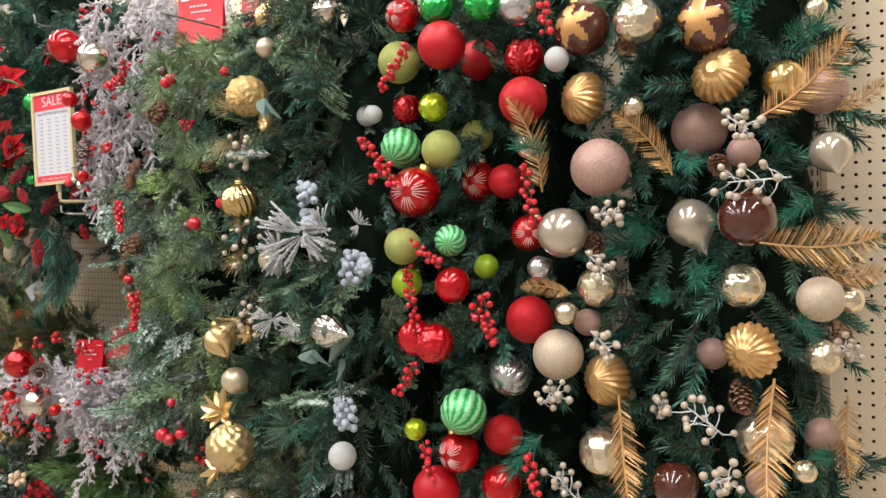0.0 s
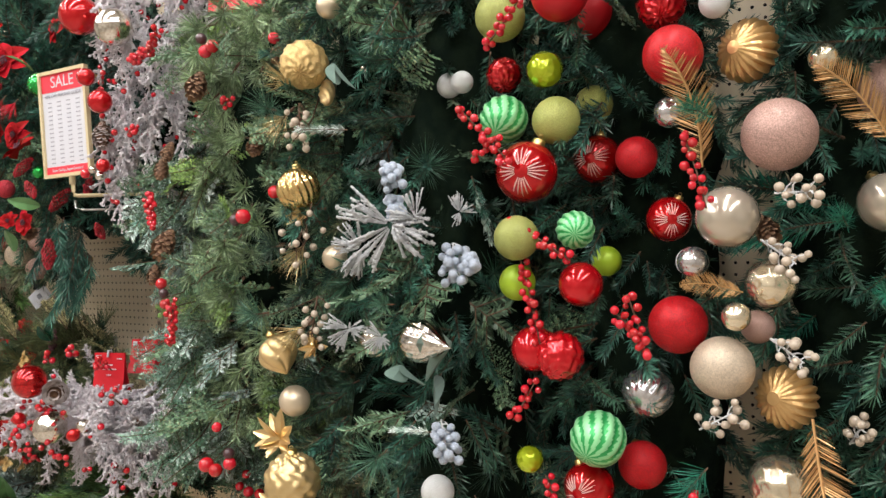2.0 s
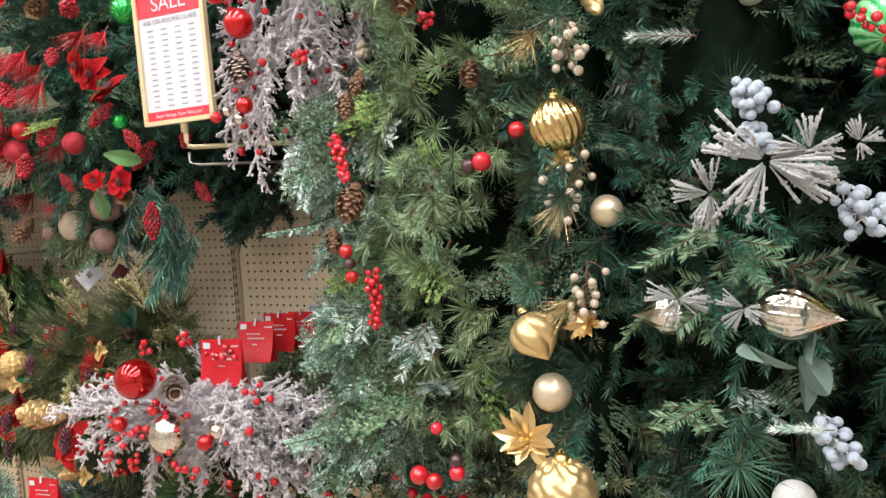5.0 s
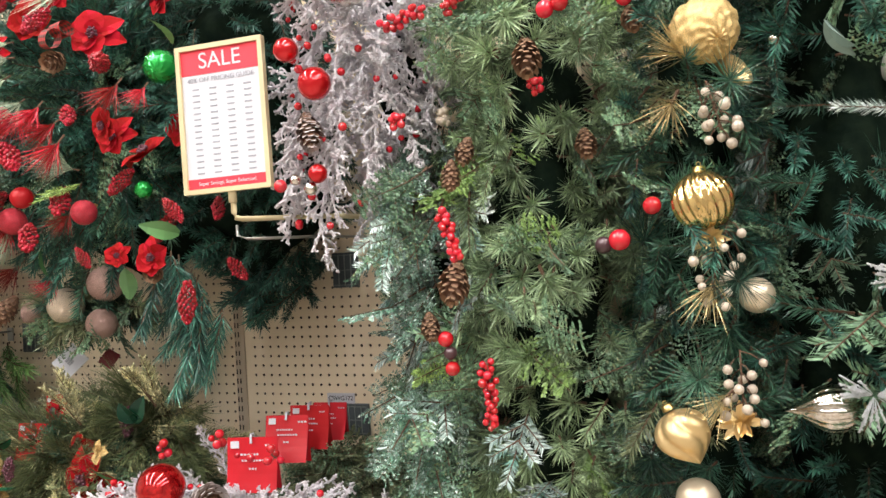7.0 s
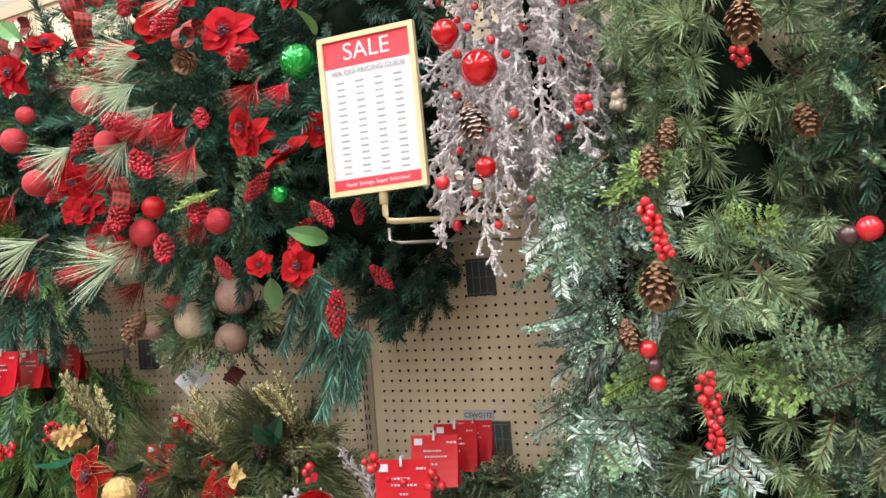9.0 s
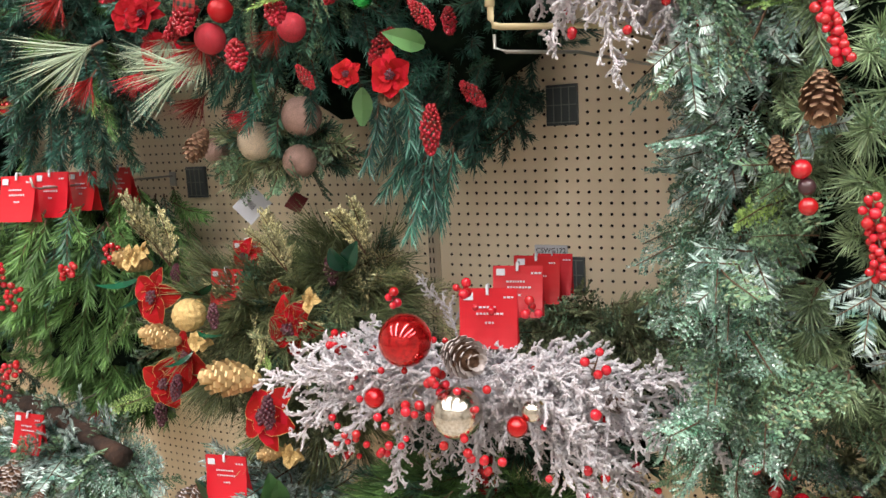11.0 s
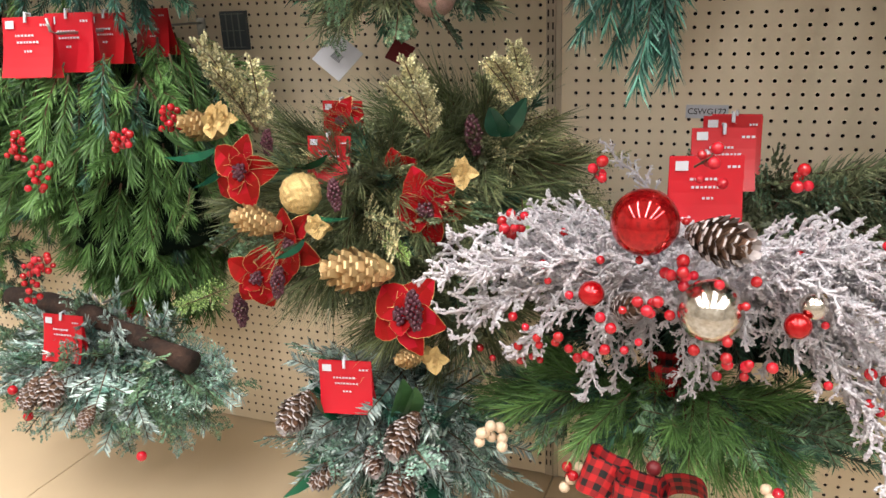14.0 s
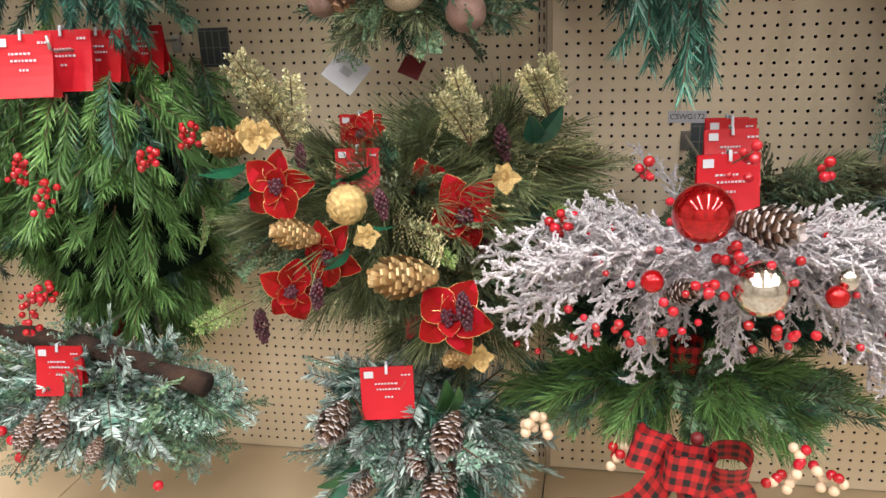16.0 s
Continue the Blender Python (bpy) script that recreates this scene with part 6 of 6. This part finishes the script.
# ---- tags and cards ----
def red_tag(x, y, z, half, turn=0.0, lean=0.0):
    """A folded red header card with white print, on a small clip."""
    t = thing("red_tag", "glossy red folded price tag card with white print", "tag", (x, y, z), "red tags")
    base = Matrix.Translation((x, y, z)) @ Matrix.Rotation(turn, 4, "Z") @ Matrix.Rotation(lean, 4, "X")
    s, w, h = Shape(), half, half * 1.02
    n = 6
    for sgn, key in ((-1, "redcard"), (1, "redcard")):
        for k in range(n):
            a, b = k / n, (k + 1) / n
            ya, yb = sgn * (0.002 + 0.016 * a * a), sgn * (0.002 + 0.016 * b * b)
            s.face((Vector((-w, ya, h - 2 * h * a)), Vector((w, ya, h - 2 * h * a)), Vector((w, yb, h - 2 * h * b)), Vector((-w, yb, h - 2 * h * b))), key)
    part("card", s.mesh("card"), t, base)
    s = Shape()
    s.face([Vector((-w * 0.85, -0.0045, h * 0.88)), Vector((-w * 0.5, -0.0045, h * 0.88)), Vector((-w * 0.5, -0.006, h * 0.62)), Vector((-w * 0.85, -0.006, h * 0.62))], "paper")
    part("barcode_sticker", s.mesh("barcode_sticker", False), t, base)
    s = Shape()
    rnd = random.Random(int(x * 1000))
    for row, (x0, x1, zz) in enumerate(((-0.45, 0.3, 0.42), (-0.4, 0.45, 0.2), (0.55, 0.85, 0.75), (-0.1, 0.15, -0.1))):
        q = x0
        while q < x1:
            e = q + rnd.uniform(0.05, 0.12)
            a = (h - zz * h) / (2 * h)
            y0 = -(0.006 + 0.016 * a * a)
            s.face([Vector((q * w, y0, zz * h)), Vector((e * w, y0, zz * h)), Vector((e * w, y0, (zz - 0.07) * h)), Vector((q * w, y0, (zz - 0.07) * h))], "paper")
            q = e + 0.04
    part("print", s.mesh("print", False), t, base)
    s = Shape()
    s.tube([Vector((0, -0.008, h * 0.8)), Vector((0, -0.006, h * 1.12)), Vector((0, 0.006, h * 1.12)), Vector((0, 0.008, h * 0.85))], [0.003] * 4, "paper", 6)
    part("clip", s.mesh("clip"), t, base)


for x, y, z, half, turn in RED_TAGS:
    red_tag(x, y, z, half, turn, R(-0.15, 0.1))


def card(name, x, y, z, half, key, label, spin, print_key=None):
    t = thing(name, label, "tag", (x, y, z))
    base = Matrix.Translation((x, y, z)) @ Matrix.Rotation(0.3, 4, "Z") @ Matrix.Rotation(-0.45, 4, "X") @ Matrix.Rotation(spin, 4, "Y")
    s = Shape()
    s.box((-half, -0.0006, -half), (half, 0.0006, half), key)
    part("card", s.mesh("card", False), t, base)
    if print_key:
        s = Shape()
        for k in range(7):
            s.box((-0.3 * half + k * 0.09 * half, -0.0016, -0.25 * half), (-0.3 * half + (k * 0.09 + 0.05) * half, -0.0008, 0.2 * half), print_key)
        part("barcode", s.mesh("barcode", False), t, base)


card("white_tag", -3.108, 1.60, 1.204, 0.037, "paper", "white diamond-hung price tag with a barcode", 0.72, "greybar")
card("dark_red_tag", -2.97, 1.60, 1.21, 0.022, "darkcard", "small dark red tag hanging under the garland", 0.5)


def holder(x, z, w, h):
    t = thing("label_holder", "grey plastic label holder pegged to the board", "holder", (x, WALL, z))
    s = Shape()
    s.box((x - w, WALL - 0.012, z - h), (x + w, WALL - 0.001, z + h), "slate")
    part("plate", s.mesh("plate", False), t)
    s = Shape()
    for dx in (-0.5, 0.0, 0.5):
        s.box((x + dx * w - 0.001, WALL - 0.015, z - h * 0.9), (x + dx * w + 0.001, WALL - 0.0122, z + h * 0.9), "clear")
    for dz in (-0.85, 0.0, 0.85):
        s.box((x - w * 0.95, WALL - 0.0165, z + dz * h - 0.001), (x + w * 0.95, WALL - 0.0152, z + dz * h + 0.001), "clear")
    part("grid", s.mesh("grid", False), t)


holder(-2.372, 1.405, 0.036, 0.045)
holder(-3.737, 0.526, 0.04, 0.03)
holder(-2.365, 1.02, 0.036, 0.04)
holder(-3.50, 1.25, 0.036, 0.045)


def lettering(name, text, size, key, parent, m, align="CENTER", extrude=0.0003):
    cu = bpy.data.curves.new(name, "FONT")
    cu.body, cu.size, cu.align_x, cu.align_y, cu.extrude = text, size, align, "CENTER", extrude
    tmp = new(name, cu)
    me = bpy.data.meshes.new_from_object(tmp.evaluated_get(bpy.context.evaluated_depsgraph_get()))
    bpy.data.objects.remove(tmp)
    me.materials.clear()
    me.materials.append(MAT[key])
    return part(name, me, parent, m)


t = thing("shelf_label", "small white shelf label with a black code", "label", (-2.41, WALL, 1.072))
s = Shape()
s.box((-2.45, WALL - 0.004, 1.060), (-2.37, WALL - 0.001, 1.086), "paper")
part("strip", s.mesh("strip", False), t)
lettering("lettering", "CSWG172", 0.0165, "black", t, pose(-2.41, WALL - 0.0046, 1.073, 90, 0, 0))

# ---- sale sign ----
SIGN = pose(-2.306, 1.262, 1.711, 90, -1.0, 7)
sg = thing("sale_sign", "cream-framed sale pricing guide on a bent metal arm", "sign", (-2.306, 1.262, 1.711))
SW, SH = 0.092, 0.142
s = Shape()
for lo, hi in (((-SW, -SH), (-SW + 0.009, SH)), ((SW - 0.009, -SH), (SW, SH)), ((-SW + 0.009, SH - 0.009), (SW - 0.009, SH)), ((-SW + 0.009, -SH), (SW - 0.009, -SH + 0.009))):
    s.box((lo[0], lo[1], -0.006), (hi[0], hi[1], 0.007), "cream_frame")
part("frame", s.mesh("frame", False), sg, SIGN)
s = Shape()
s.box((-SW + 0.008, -SH + 0.008, -0.003), (SW - 0.008, SH - 0.008, 0.001), "paper")
part("sheet", s.mesh("sheet", False), sg, SIGN)
s = Shape()
s.box((-SW + 0.009, SH - 0.056, 0.001), (SW - 0.009, SH - 0.009, 0.002), "signred")
part("red_band", s.mesh("red_band", False), sg, SIGN)
s = Shape()
s.box((-SW + 0.009, -SH + 0.009, 0.001), (SW - 0.009, -SH + 0.029, 0.002), "signred")
part("red_strip", s.mesh("red_strip", False), sg, SIGN)
lettering("lettering", "SALE", 0.043, "paper", sg, SIGN @ pose(0, SH - 0.032, 0.0026))
lettering("lettering", "40% OFF PRICING GUIDE", 0.0128, "greybar", sg, SIGN @ pose(0, SH - 0.067, 0.0026))
lettering("lettering", "Super Savings, Super Selection!", 0.0098, "paper", sg, SIGN @ pose(0, -SH + 0.019, 0.0026))
s = Shape()
s.box((-0.0075, -0.0014, 0.0), (0.0075, 0.0014, 0.0008), "greybar")
PRICE = s.mesh("price", False)
for c in range(4):
    for r in range(15):
        part("price", PRICE, sg, SIGN @ pose(-0.055 + c * 0.0365, SH - 0.084 - r * 0.0115, 0.001))
s = Shape()
s.tube([Vector((-2.30, 1.27, 1.57)), Vector((-2.30, 1.27, 1.528)), Vector((-2.296, 1.27, 1.519)), Vector((-2.285, 1.275, 1.516)), Vector((-2.15, 1.40, 1.516)), Vector((-2.13, WALL - 0.001, 1.516))],
       [0.0055] * 6, "cream_frame", 8)
s.tube([Vector((-2.30, 1.268, 1.575)), Vector((-2.30, 1.268, 1.548))], [0.008, 0.008], "cream_frame", 10)
part("arm", s.mesh("arm"), sg, None, "cream bent metal arm")
s = Shape()
s.tube([Vector((-2.295, 1.27, 1.505)), Vector((-2.295, 1.27, 1.485)), Vector((-2.28, 1.28, 1.478)), Vector((-2.20, 1.40, 1.478)), Vector((-2.18, WALL - 0.001, 1.478))], [0.003] * 5, "metal", 8)
tagged(new("peg_hook", s.mesh("peg_hook")), "bent zinc peg hook below the sale sign", "hook", "peg hooks")

# red header cards over the pine garland
for x, y, z, h, tn in ((-1.83, 1.45, 2.03, 0.075, 0.3), (-1.72, 1.55, 2.05, 0.065, -0.2)):
    red_tag(x, y, z, h, tn)
